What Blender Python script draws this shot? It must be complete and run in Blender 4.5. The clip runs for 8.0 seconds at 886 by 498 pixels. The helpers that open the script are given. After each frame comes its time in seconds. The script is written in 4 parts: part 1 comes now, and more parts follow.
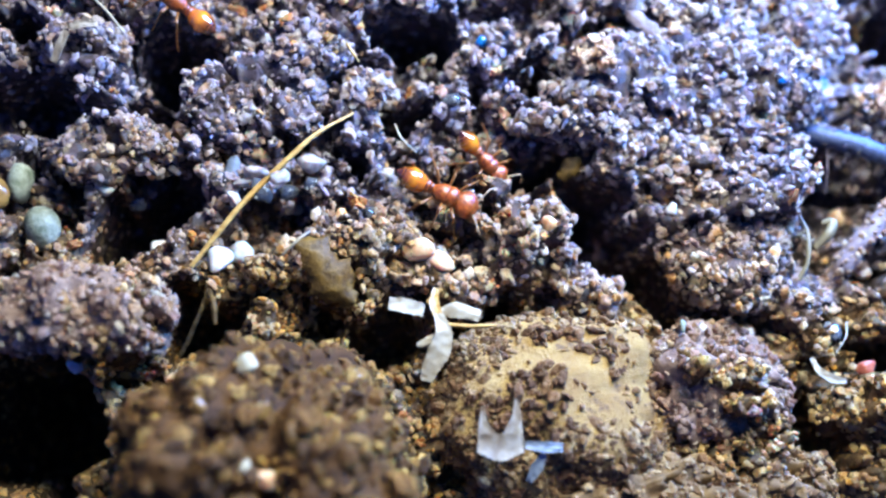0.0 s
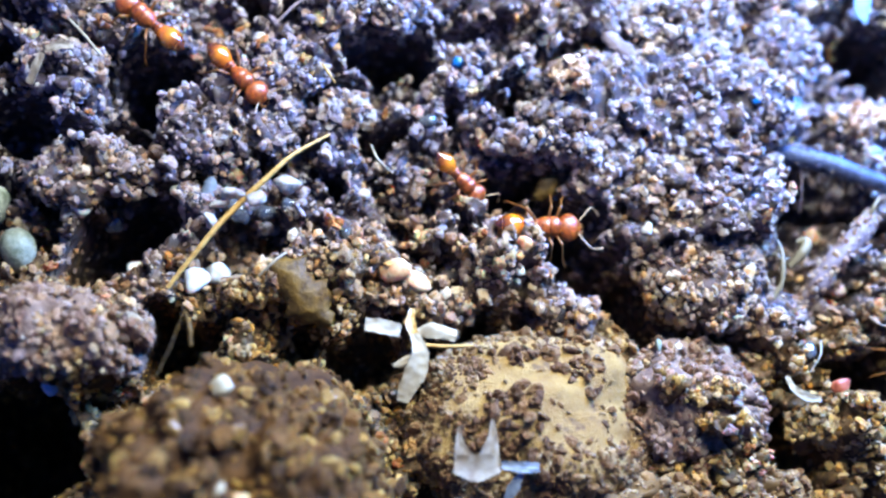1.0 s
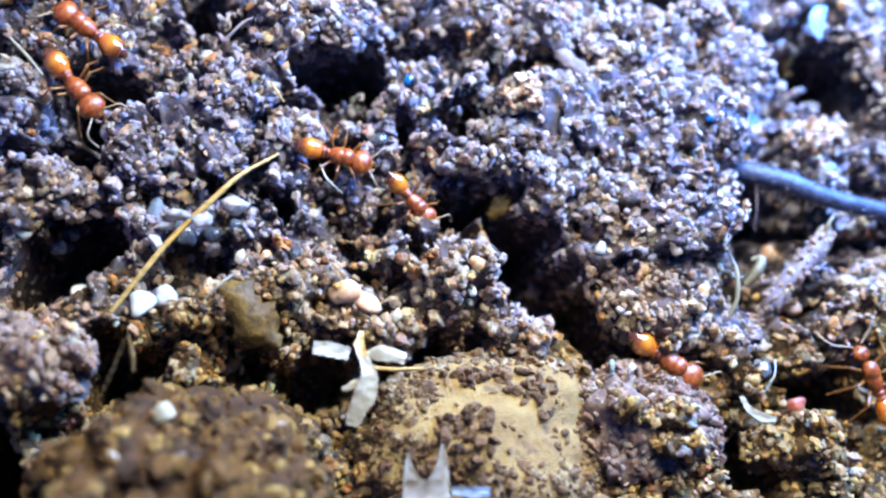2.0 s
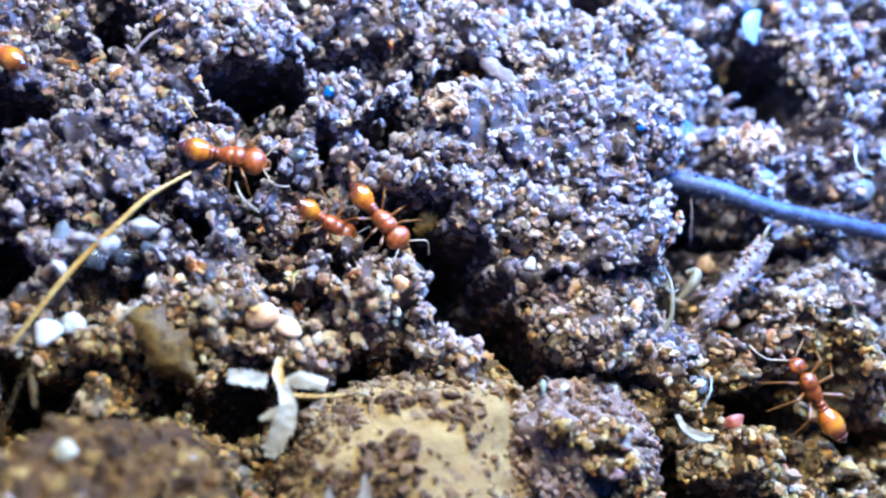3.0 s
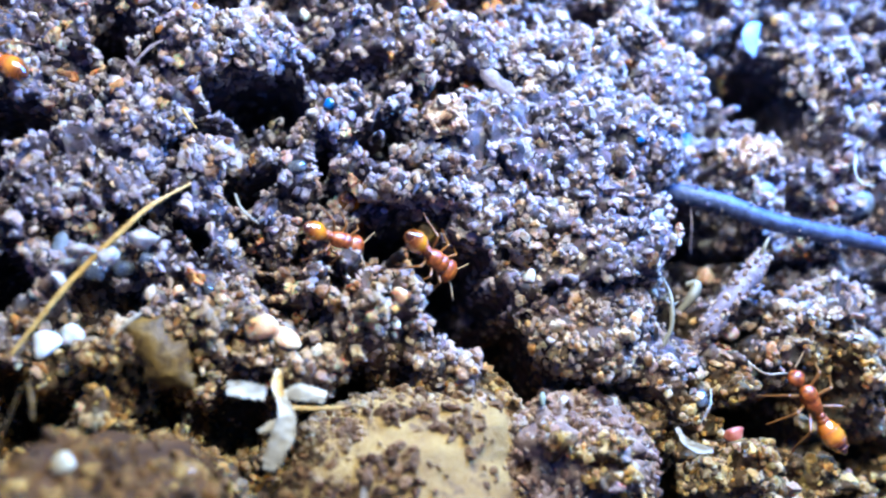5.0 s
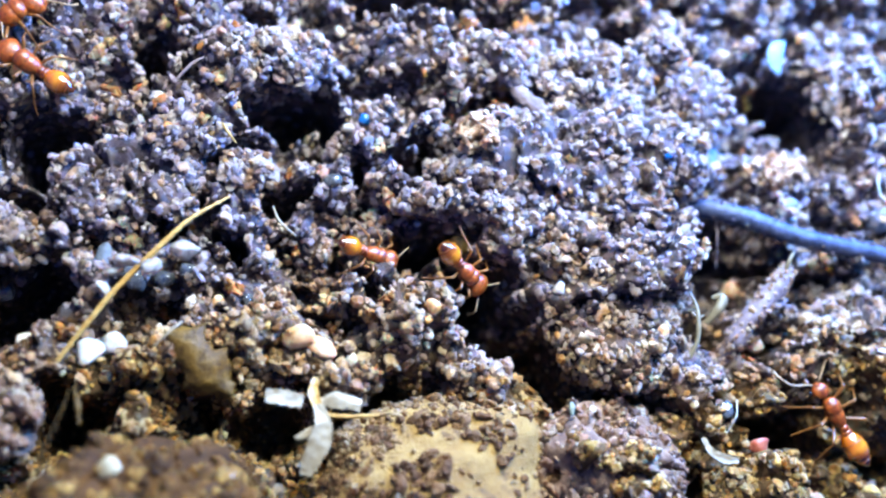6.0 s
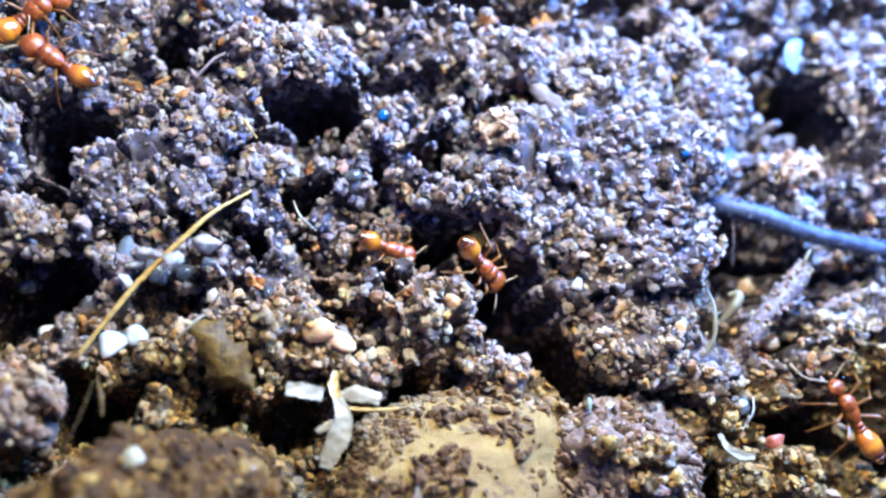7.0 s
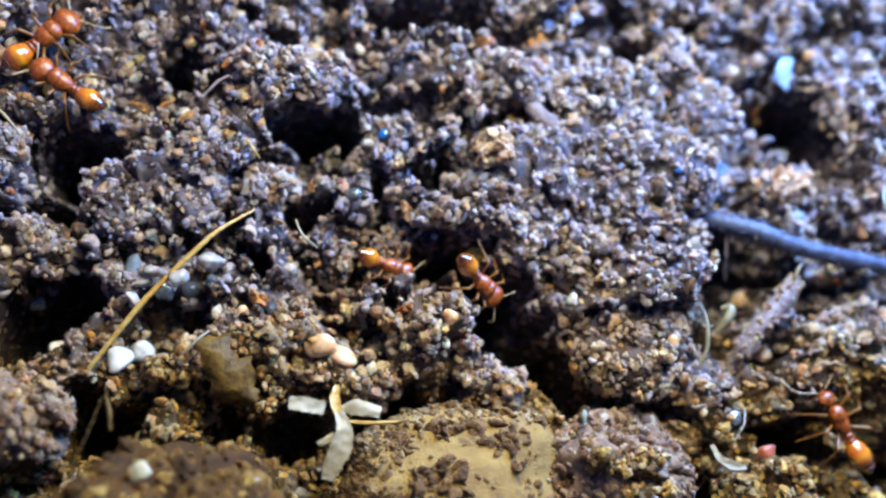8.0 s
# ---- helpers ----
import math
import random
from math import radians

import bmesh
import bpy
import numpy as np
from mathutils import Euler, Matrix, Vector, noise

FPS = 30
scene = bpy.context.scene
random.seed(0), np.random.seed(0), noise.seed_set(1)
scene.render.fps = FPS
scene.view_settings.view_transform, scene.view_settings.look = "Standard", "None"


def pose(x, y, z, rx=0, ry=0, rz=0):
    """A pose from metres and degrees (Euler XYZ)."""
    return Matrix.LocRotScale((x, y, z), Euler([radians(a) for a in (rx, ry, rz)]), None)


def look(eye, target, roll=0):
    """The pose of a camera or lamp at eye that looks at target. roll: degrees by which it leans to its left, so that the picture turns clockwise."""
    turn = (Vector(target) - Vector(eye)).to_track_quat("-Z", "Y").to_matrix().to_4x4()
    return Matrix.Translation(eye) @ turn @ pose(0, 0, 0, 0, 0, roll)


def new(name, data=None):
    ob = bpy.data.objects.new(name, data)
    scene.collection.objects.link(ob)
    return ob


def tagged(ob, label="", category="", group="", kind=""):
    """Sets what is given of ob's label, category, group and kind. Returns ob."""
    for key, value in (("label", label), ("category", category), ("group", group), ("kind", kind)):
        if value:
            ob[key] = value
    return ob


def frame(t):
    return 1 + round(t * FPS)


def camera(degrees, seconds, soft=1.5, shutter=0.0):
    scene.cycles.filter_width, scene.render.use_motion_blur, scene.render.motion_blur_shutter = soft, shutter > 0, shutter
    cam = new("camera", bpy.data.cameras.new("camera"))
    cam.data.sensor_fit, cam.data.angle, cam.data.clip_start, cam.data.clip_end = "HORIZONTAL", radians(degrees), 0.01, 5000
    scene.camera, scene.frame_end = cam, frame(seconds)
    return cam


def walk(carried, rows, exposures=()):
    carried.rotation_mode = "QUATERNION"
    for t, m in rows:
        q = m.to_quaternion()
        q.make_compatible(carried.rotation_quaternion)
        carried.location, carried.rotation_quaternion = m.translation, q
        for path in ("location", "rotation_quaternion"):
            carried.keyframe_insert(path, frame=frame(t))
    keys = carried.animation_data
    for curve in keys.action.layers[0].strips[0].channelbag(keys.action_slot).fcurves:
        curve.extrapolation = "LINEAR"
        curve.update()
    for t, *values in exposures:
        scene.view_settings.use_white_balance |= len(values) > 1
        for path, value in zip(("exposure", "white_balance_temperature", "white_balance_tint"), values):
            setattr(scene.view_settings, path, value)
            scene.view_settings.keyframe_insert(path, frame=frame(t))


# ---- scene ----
# All lengths below are in millimetres and become metres through MM.
MM = 0.001
cam = camera(45.0, 8.0, soft=2.3)
PATH = [
    (0, -4.893, -7.034, 36.992, 10.855, -7.273, -1.391),
    (0.5, -4.713, -6.948, 37.061, 11.2, -7.584, -1.583),
    (1, -4.582, -6.858, 37.167, 11.672, -7.976, -1.732),
    (1.5, -4.335, -6.764, 37.179, 11.989, -8.277, -1.878),
    (2, -3.457, -6.353, 36.939, 12.159, -8.89, -2.274),
    (2.2, -3.033, -6.118, 36.676, 12.329, -9.398, -2.747),
    (3.3, -1.352, -5.304, 35.557, 12.241, -10.61, -3.753),
    (3.5, -1.097, -5.197, 35.387, 12.124, -10.502, -3.604),
    (4, -1.184, -5.135, 35.352, 12.14, -10.601, -3.636),
    (4.5, -1.373, -5.212, 35.382, 12.4, -10.63, -3.634),
    (4.7, -1.532, -5.272, 35.541, 12.532, -10.649, -3.626),
    (5.8, -2.573, -5.451, 36.494, 13.326, -10.157, -3.337),
    (6, -2.673, -5.472, 36.598, 13.317, -10.033, -3.106),
    (6.5, -3.021, -5.629, 36.718, 13.369, -9.927, -2.865),
    (7, -3.187, -5.62, 36.73, 13.195, -9.834, -2.723),
    (7.5, -3.139, -5.649, 36.925, 13.383, -9.74, -2.786),
    (8, -3.017, -5.361, 37.855, 13.33, -9.369, -2.841),
]
walk(cam, [(t, pose(x * MM, y * MM, z * MM, rx, ry, rz)) for t, x, y, z, rx, ry, rz in PATH],
     exposures=[(0, -0.02, 5900, 3), (1.5, -0.02, 5900, 3), (3.5, -0.08, 5550, 2), (4.5, -0.08, 5500, 2), (6, -0.02, 6050, 1), (7, -0.02, 6000, 1), (7.6, -0.02, 6000, 1), (7.8, -0.28, 6700, 0), (8, -0.6, 7350, -3)])
# a macro lens: shallow depth of field
cam.data.dof.use_dof = True
cam.data.dof.focus_distance = 37.0 * MM
cam.data.dof.aperture_fstop = 30.0

# ---- light ----
world = bpy.data.worlds.new("world")
scene.world = world
world.use_nodes = True
wn, wl = world.node_tree.nodes, world.node_tree.links
wn.clear()
w_out = wn.new("ShaderNodeOutputWorld")
w_bg = wn.new("ShaderNodeBackground")
w_co = wn.new("ShaderNodeTexCoord")
w_sep = wn.new("ShaderNodeSeparateXYZ")
w_map = wn.new("ShaderNodeMapRange")
w_mix = wn.new("ShaderNodeMix")
w_mix.data_type = "RGBA"
wl.new(w_co.outputs["Generated"], w_sep.inputs[0])
wl.new(w_sep.outputs["Y"], w_map.inputs["Value"])
w_map.inputs["From Min"].default_value, w_map.inputs["From Max"].default_value = -0.9, 0.3
wl.new(w_map.outputs["Result"], w_mix.inputs["Factor"])
w_mix.inputs["A"].default_value = (0.015, 0.05, 0.3, 1)
w_mix.inputs["B"].default_value = (0.025, 0.13, 1.0, 1)
wl.new(w_mix.outputs["Result"], w_bg.inputs["Color"])
w_bg.inputs["Strength"].default_value = 0.95
wl.new(w_bg.outputs[0], w_out.inputs[0])

# the white lamp beyond the far side of the patch
lamp_data = bpy.data.lights.new("white_lamp", "AREA")
lamp_data.shape, lamp_data.size = "DISK", 36 * MM
lamp_data.energy = 0.12
lamp_data.color = (0.88, 0.93, 1.0)
lamp = new("white_lamp", lamp_data)
lamp.matrix_world = look((14 * MM, 30 * MM, 34 * MM), (7 * MM, 4 * MM, 0))
# an unseen deep blue lamp, added low at the right to tint sides blue
blue_fill_data = bpy.data.lights.new("blue_fill", "AREA")
blue_fill_data.shape, blue_fill_data.size = "DISK", 12 * MM
blue_fill_data.energy = 0.105
blue_fill_data.color = (0.06, 0.25, 1.0)
blue_fill = new("blue_fill", blue_fill_data)
blue_fill.matrix_world = look((28 * MM, 23 * MM, 16 * MM), (10 * MM, 4 * MM, 0))
scene.view_settings.exposure = 0.0


# ---- materials ----
def material(name):
    m = bpy.data.materials.new(name)
    m.use_nodes = True
    nt = m.node_tree
    return m, nt.nodes, nt.links, nt.nodes["Principled BSDF"]


def coords(n, l, scale=1000.0):
    """Object coordinates counted in millimetres."""
    tc = n.new("ShaderNodeTexCoord")
    mp = n.new("ShaderNodeMapping")
    mp.inputs["Scale"].default_value = (scale,) * 3
    l.new(tc.outputs["Object"], mp.inputs["Vector"])
    return mp.outputs["Vector"]


def noise_tex(n, l, vec, scale, detail=4.0, rough=0.6):
    t = n.new("ShaderNodeTexNoise")
    t.inputs["Scale"].default_value, t.inputs["Detail"].default_value, t.inputs["Roughness"].default_value = scale, detail, rough
    l.new(vec, t.inputs["Vector"])
    return t


def ramp(n, l, fac, stops, mode="LINEAR"):
    r = n.new("ShaderNodeValToRGB")
    r.color_ramp.interpolation = mode
    e = r.color_ramp.elements
    while len(e) < len(stops):
        e.new(0.5)
    for el, (p, c) in zip(e, stops):
        el.position, el.color = p, (*c, 1)
    l.new(fac, r.inputs["Fac"])
    return r.outputs["Color"]


def blend(n, l, fac, a, b, mode="MIX"):
    x = n.new("ShaderNodeMix")
    x.data_type, x.blend_type = "RGBA", mode
    for key, v in (("Factor", fac), ("A", a), ("B", b)):
        if isinstance(v, bpy.types.NodeSocket):
            l.new(v, x.inputs[key])
        else:
            x.inputs[key].default_value = v if key == "Factor" else (*v, 1)
    return x.outputs["Result"]


def scale_tone(n, l, c, rich=1.0, albedo=0.46):
    """Lowers a colour's value to limit bounced light in the pits; scales saturation."""
    h = n.new("ShaderNodeHueSaturation")
    h.inputs["Saturation"].default_value, h.inputs["Value"].default_value = rich, albedo
    l.new(c, h.inputs["Color"])
    return h.outputs["Color"]


def bump(n, l, p, height, strength, mm):
    b = n.new("ShaderNodeBump")
    b.inputs["Strength"].default_value, b.inputs["Distance"].default_value = strength, mm * MM
    l.new(height, b.inputs["Height"])
    l.new(b.outputs["Normal"], p.inputs["Normal"])


LILAC, SLATE = (0.39, 0.275, 0.39), (0.14, 0.21, 0.44)
DARK, EARTH, UMBER, TAN, GREY, PALE = (0.06, 0.05, 0.048), (0.16, 0.122, 0.115), (0.32, 0.19, 0.088), (0.6, 0.405, 0.19), (0.33, 0.305, 0.37), (0.7, 0.58, 0.38)


def warm_light_drift(n, l, v, c):
    """Browner soil and painted-in warm light towards the near side, in uneven tongues."""
    sep = n.new("ShaderNodeSeparateXYZ")
    l.new(v, sep.inputs[0])
    wander = noise_tex(n, l, v, 0.25, 3.0)
    add = n.new("ShaderNodeMath")
    add.operation = "MULTIPLY_ADD"
    l.new(wander.outputs["Fac"], add.inputs[0])
    add.inputs[1].default_value = 14.0
    l.new(sep.outputs["Y"], add.inputs[2])
    side = n.new("ShaderNodeMath")
    side.operation = "MULTIPLY_ADD"
    l.new(sep.outputs["X"], side.inputs[0])
    side.inputs[1].default_value = 0.08
    l.new(add.outputs[0], side.inputs[2])
    fac = n.new("ShaderNodeMapRange")
    l.new(side.outputs[0], fac.inputs["Value"])
    fac.inputs["From Min"].default_value, fac.inputs["From Max"].default_value = 11.5, 4.0
    return blend(n, l, fac.outputs["Result"], c, blend(n, l, 1.0, c, (1.24, 0.95, 0.36), "MULTIPLY"))


def soil_material():
    m, n, l, p = material("soil")
    v = coords(n, l)
    cells = n.new("ShaderNodeTexVoronoi")
    cells.inputs["Scale"].default_value = 4.2
    wob = noise_tex(n, l, v, 3.0, 3.0)
    l.new(blend(n, l, 0.12, v, wob.outputs["Color"]), cells.inputs["Vector"])
    sep = n.new("ShaderNodeSeparateColor")
    l.new(cells.outputs["Color"], sep.inputs["Color"])
    c = ramp(n, l, sep.outputs["Red"], [(0.0, DARK), (0.15, EARTH), (0.3, (0.55, 0.4, 0.5)), (0.42, UMBER), (0.55, (0.3, 0.33, 0.46)), (0.68, EARTH), (0.84, (0.5, 0.4, 0.5)), (1.0, PALE)])
    patch = noise_tex(n, l, v, 0.35, 3.0)
    c = blend(n, l, ramp(n, l, patch.outputs["Fac"], [(0.4, (0, 0, 0)), (0.6, (0.4, 0.4, 0.4))]), c, UMBER)
    fine = noise_tex(n, l, v, 14.0, 5.0, 0.7)
    c = blend(n, l, 0.7, c, ramp(n, l, fine.outputs["Fac"], [(0.3, (0.5, 0.47, 0.45)), (0.66, (1, 1, 1))]), "MULTIPLY")
    l.new(scale_tone(n, l, warm_light_drift(n, l, v, c), 1.05, 0.27), p.inputs["Base Color"])
    p.inputs["Roughness"].default_value = 0.85
    p.inputs["Specular IOR Level"].default_value = 0.2
    bump(n, l, p, fine.outputs["Fac"], 0.9, 0.08)
    return m


def grain_material(name, stops, rough=0.6, spec=0.5, clear=0.0, drift=True, albedo=0.46):
    """Loose crumbs or grains, each with a shade of its own."""
    m, n, l, p = material(name)
    v = coords(n, l)
    g = n.new("ShaderNodeNewGeometry")
    c = ramp(n, l, g.outputs["Random Per Island"], stops)
    zone = noise_tex(n, l, v, 0.8, 3.0, 0.6)
    c = blend(n, l, 0.25, c, ramp(n, l, zone.outputs["Fac"], [(0.3 + 0.4 * q, k) for q, k in stops]))
    fine = noise_tex(n, l, v, 9.0, 6.0, 0.72)
    c = blend(n, l, 0.7, c, ramp(n, l, fine.outputs["Fac"], [(0.3, (0.55, 0.5, 0.47)), (0.6, (1, 1, 1))]), "MULTIPLY")
    l.new(scale_tone(n, l, warm_light_drift(n, l, v, c) if drift else c, 1.05 if drift else 1.0, albedo), p.inputs["Base Color"])
    p.inputs["Roughness"].default_value, p.inputs["Specular IOR Level"].default_value = rough, spec
    p.inputs["Transmission Weight"].default_value = clear
    p.inputs["Subsurface Weight"].default_value, p.inputs["Subsurface Scale"].default_value = 0.8, 0.25 * MM
    p.inputs["Subsurface Radius"].default_value = (1.0, 0.85, 0.8)
    bump(n, l, p, fine.outputs["Fac"], 0.8, 0.1)
    return m


def piece_material(name, stops, rough=0.7):
    """Pieces that are objects of their own."""
    m, n, l, p = material(name)
    v = coords(n, l)
    o = n.new("ShaderNodeObjectInfo")
    c = ramp(n, l, o.outputs["Random"], stops)
    fine = noise_tex(n, l, v, 6.0, 5.0, 0.7)
    c = blend(n, l, 0.75, c, ramp(n, l, fine.outputs["Fac"], [(0.3, (0.5, 0.46, 0.43)), (0.62, (1, 1, 1))]), "MULTIPLY")
    l.new(scale_tone(n, l, warm_light_drift(n, l, v, c), 1.05, 0.68), p.inputs["Base Color"])
    p.inputs["Roughness"].default_value = rough
    p.inputs["Subsurface Weight"].default_value, p.inputs["Subsurface Scale"].default_value = 0.6, 0.25 * MM
    bump(n, l, p, fine.outputs["Fac"], 0.9, 0.1)
    return m


def plain_material(name, a, b, scale=2.0, rough=0.5, spec=0.5, clear=0.0, coat=0.0, bump_mm=0.03, stretch=None, albedo=0.46, glow=0.0):
    """Two tones mixed by a grain of the given scale (per millimetre)."""
    m, n, l, p = material(name)
    v = coords(n, l)
    if stretch:
        mp = n.new("ShaderNodeMapping")
        mp.inputs["Scale"].default_value = stretch
        l.new(v, mp.inputs["Vector"])
        v = mp.outputs["Vector"]
    t = noise_tex(n, l, v, scale, 5.0, 0.6)
    l.new(scale_tone(n, l, ramp(n, l, t.outputs["Fac"], [(0.32, a), (0.68, b)]), 1.0, albedo), p.inputs["Base Color"])
    p.inputs["Roughness"].default_value, p.inputs["Specular IOR Level"].default_value = rough, spec
    p.inputs["Transmission Weight"].default_value = clear
    p.inputs["Subsurface Weight"].default_value, p.inputs["Subsurface Scale"].default_value = glow, 0.4 * MM
    p.inputs["Subsurface Radius"].default_value = (1.0, 0.5, 0.3)
    p.inputs["Coat Weight"].default_value, p.inputs["Coat Roughness"].default_value = coat, 0.08
    bump(n, l, p, t.outputs["Fac"], 0.5, bump_mm)
    return m


def stone_material():
    """Tan stone with dark soil stuck in its pores."""
    m, n, l, p = material("tan_stone")
    v = coords(n, l)
    big = noise_tex(n, l, v, 0.8, 4.0)
    c = ramp(n, l, big.outputs["Fac"], [(0.3, (0.56, 0.28, 0.042)), (0.7, (0.88, 0.53, 0.12))])
    blot = noise_tex(n, l, v, 1.1, 4.0, 0.6)
    c = blend(n, l, ramp(n, l, blot.outputs["Fac"], [(0.58, (0, 0, 0)), (0.66, (0.8, 0.8, 0.8))]), c, (0.24, 0.11, 0.035))
    fine = noise_tex(n, l, v, 12.0, 5.0, 0.7)
    c = blend(n, l, 0.5, c, ramp(n, l, fine.outputs["Fac"], [(0.3, (0.5, 0.45, 0.4)), (0.6, (1, 1, 1))]), "MULTIPLY")
    l.new(scale_tone(n, l, c), p.inputs["Base Color"])
    p.inputs["Roughness"].default_value = 0.6
    bump(n, l, p, fine.outputs["Fac"], 0.9, 0.14)
    return m


def gaster_material():
    """Glossy amber that turns dark brown towards the tip."""
    m, n, l, p = material("ant_gaster")
    v = coords(n, l)
    sep = n.new("ShaderNodeSeparateXYZ")
    l.new(v, sep.inputs[0])
    t = noise_tex(n, l, v, 2.5, 4.0, 0.6)
    add = n.new("ShaderNodeMath")
    add.operation = "MULTIPLY_ADD"
    l.new(t.outputs["Fac"], add.inputs[0])
    add.inputs[1].default_value = 0.5
    l.new(sep.outputs["X"], add.inputs[2])
    span = n.new("ShaderNodeMapRange")
    l.new(add.outputs[0], span.inputs["Value"])
    span.inputs["From Min"].default_value, span.inputs["From Max"].default_value = -0.2, 0.5
    l.new(ramp(n, l, span.outputs["Result"], [(0.0, (0.1, 0.025, 0.003)), (0.3, (0.34, 0.085, 0.004)), (0.65, (0.72, 0.24, 0.008)), (1.0, (0.62, 0.15, 0.006))]), p.inputs["Base Color"])
    p.inputs["Roughness"].default_value, p.inputs["Specular IOR Level"].default_value = 0.14, 0.7
    p.inputs["Transmission Weight"].default_value = 0.3
    p.inputs["Coat Weight"].default_value, p.inputs["Coat Roughness"].default_value = 0.7, 0.08
    bump(n, l, p, t.outputs["Fac"], 0.5, 0.01)
    return m


MIXED = [(0.0, DARK), (0.08, EARTH), (0.2, UMBER), (0.3, LILAC), (0.4, UMBER), (0.48, SLATE), (0.56, TAN), (0.66, GREY), (0.76, UMBER), (0.86, (0.5, 0.3, 0.12)), (0.93, TAN), (1.0, PALE)]
SOIL = soil_material()
CRUMB = grain_material("soil_crumb", MIXED, 0.9, 0.12, albedo=0.36)
GRAIN = grain_material("sand_grain", [(0.0, GREY), (0.3, TAN), (0.55, PALE), (0.8, (0.42, 0.42, 0.46)), (1.0, (0.85, 0.8, 0.72))], 0.3, 0.5)
QUARTZITE = [(0.0, (0.07, 0.035, 0.02)), (0.1, (0.34, 0.17, 0.07)), (0.18, (0.58, 0.48, 0.58)), (0.26, (0.16, 0.12, 0.13)), (0.34, (0.76, 0.57, 0.41)), (0.42, (0.28, 0.3, 0.42)), (0.5, (0.62, 0.53, 0.6)), (0.57, (0.76, 0.44, 0.17)), (0.65, (0.24, 0.15, 0.11)), (0.74, (0.8, 0.66, 0.48)), (0.82, (0.46, 0.39, 0.4)), (0.9, (0.5, 0.25, 0.09)), (1.0, (0.92, 0.82, 0.68))]
SANDY = grain_material("sandy_soil_grain", QUARTZITE, 0.45, 0.3, clear=0.15, albedo=0.68)
PIECE = piece_material("crumb_piece", QUARTZITE[1:-1])
CLOD = plain_material("clod_soil", (0.04, 0.015, 0.002), (0.18, 0.075, 0.01), 0.9, 0.8, 0.2, bump_mm=0.15)
GOLDCRUMB = grain_material("gold_crumb", [(0.0, (0.06, 0.022, 0.002)), (0.4, (0.18, 0.075, 0.008)), (0.8, (0.34, 0.15, 0.016)), (1.0, (0.85, 0.5, 0.1))], 0.7, 0.25, 0.0, False, 0.5)
REDCRUMB = grain_material("red_crumb", [(0.0, (0.1, 0.04, 0.015)), (0.2, (0.44, 0.2, 0.085)), (0.4, (0.64, 0.4, 0.22)), (0.55, (0.28, 0.12, 0.045)), (0.7, (0.72, 0.44, 0.18)), (0.85, (0.5, 0.32, 0.24)), (1.0, (0.95, 0.78, 0.46))], 0.6, 0.3, 0.15, False, 0.6)
STONECRUMB = grain_material("stone_crumb", [(0.0, (0.14, 0.06, 0.02)), (0.4, (0.36, 0.18, 0.055)), (0.8, (0.56, 0.32, 0.11)), (1.0, (0.85, 0.6, 0.28))], 0.85, 0.2, 0.0, False)
SPOTCRUMB = grain_material("spot_crumb", [(0.0, (0.12, 0.05, 0.018)), (0.5, (0.28, 0.13, 0.04)), (1.0, (0.5, 0.27, 0.1))], 0.85, 0.2, 0.0, False)
PINKCRUMB = grain_material("pink_crumb", [(0.0, (0.4, 0.19, 0.08)), (0.5, (0.72, 0.42, 0.22)), (1.0, (0.95, 0.68, 0.44))], 0.7, 0.25, 0.1, False, 0.8)
PINK = plain_material("pink_soil", (0.3, 0.14, 0.06), (0.75, 0.42, 0.22), 2.6, 0.7, 0.3, bump_mm=0.15)
REDSOIL = plain_material("red_soil", (0.18, 0.095, 0.055), (0.58, 0.37, 0.22), 1.6, 0.85, 0.2, bump_mm=0.2)
GOLDSOIL = plain_material("gold_soil", (0.13, 0.065, 0.02), (0.42, 0.245, 0.08), 1.4, 0.8, 0.2, bump_mm=0.15)
STONE = stone_material()
STRAW = plain_material("straw", (0.5, 0.24, 0.035), (0.85, 0.54, 0.14), 2.0, 0.4, 0.5, stretch=(1, 4, 4), albedo=0.6)
HUSK = plain_material("husk", (0.5, 0.36, 0.17), (0.82, 0.68, 0.42), 1.6, 0.45, 0.5, clear=0.2, albedo=0.52)
LEAF = plain_material("dead_leaf", (0.07, 0.032, 0.003), (0.34, 0.18, 0.018), 2.2, 0.6, 0.3, bump_mm=0.25)
ROOT = plain_material("dark_root", (0.028, 0.034, 0.06), (0.13, 0.15, 0.24), 3.0, 0.5, 0.4, bump_mm=0.1)
TWIG = plain_material("grey_twig", (0.2, 0.13, 0.12), (0.5, 0.38, 0.36), 2.2, 0.7, 0.3, bump_mm=0.12)
QUARTZ = plain_material("white_quartz", (0.62, 0.55, 0.44), (0.95, 0.86, 0.66), 3.0, 0.25, 0.5, albedo=0.62, glow=0.6)
CLEAR = plain_material("glassy_quartz", (0.2, 0.2, 0.19), (0.38, 0.38, 0.36), 2.0, 0.15, 0.6, clear=0.45)
CREAM = plain_material("cream_quartz", (0.6, 0.48, 0.25), (0.85, 0.74, 0.45), 2.0, 0.3, 0.5)
TANGRAIN = plain_material("tan_grain", (0.62, 0.25, 0.06), (0.95, 0.72, 0.42), 1.6, 0.35, 0.5, albedo=0.72, glow=0.7)
BLUE = plain_material("blue_grain", (0.01, 0.08, 0.45), (0.05, 0.4, 0.9), 3.0, 0.15, 0.7, coat=0.6)
RED = plain_material("red_grain", (0.45, 0.07, 0.025), (0.72, 0.25, 0.12), 4.0, 0.5, albedo=0.6)
AMBER = plain_material("amber_grain", (0.26, 0.12, 0.02), (0.48, 0.26, 0.05), 2.0, 0.3)
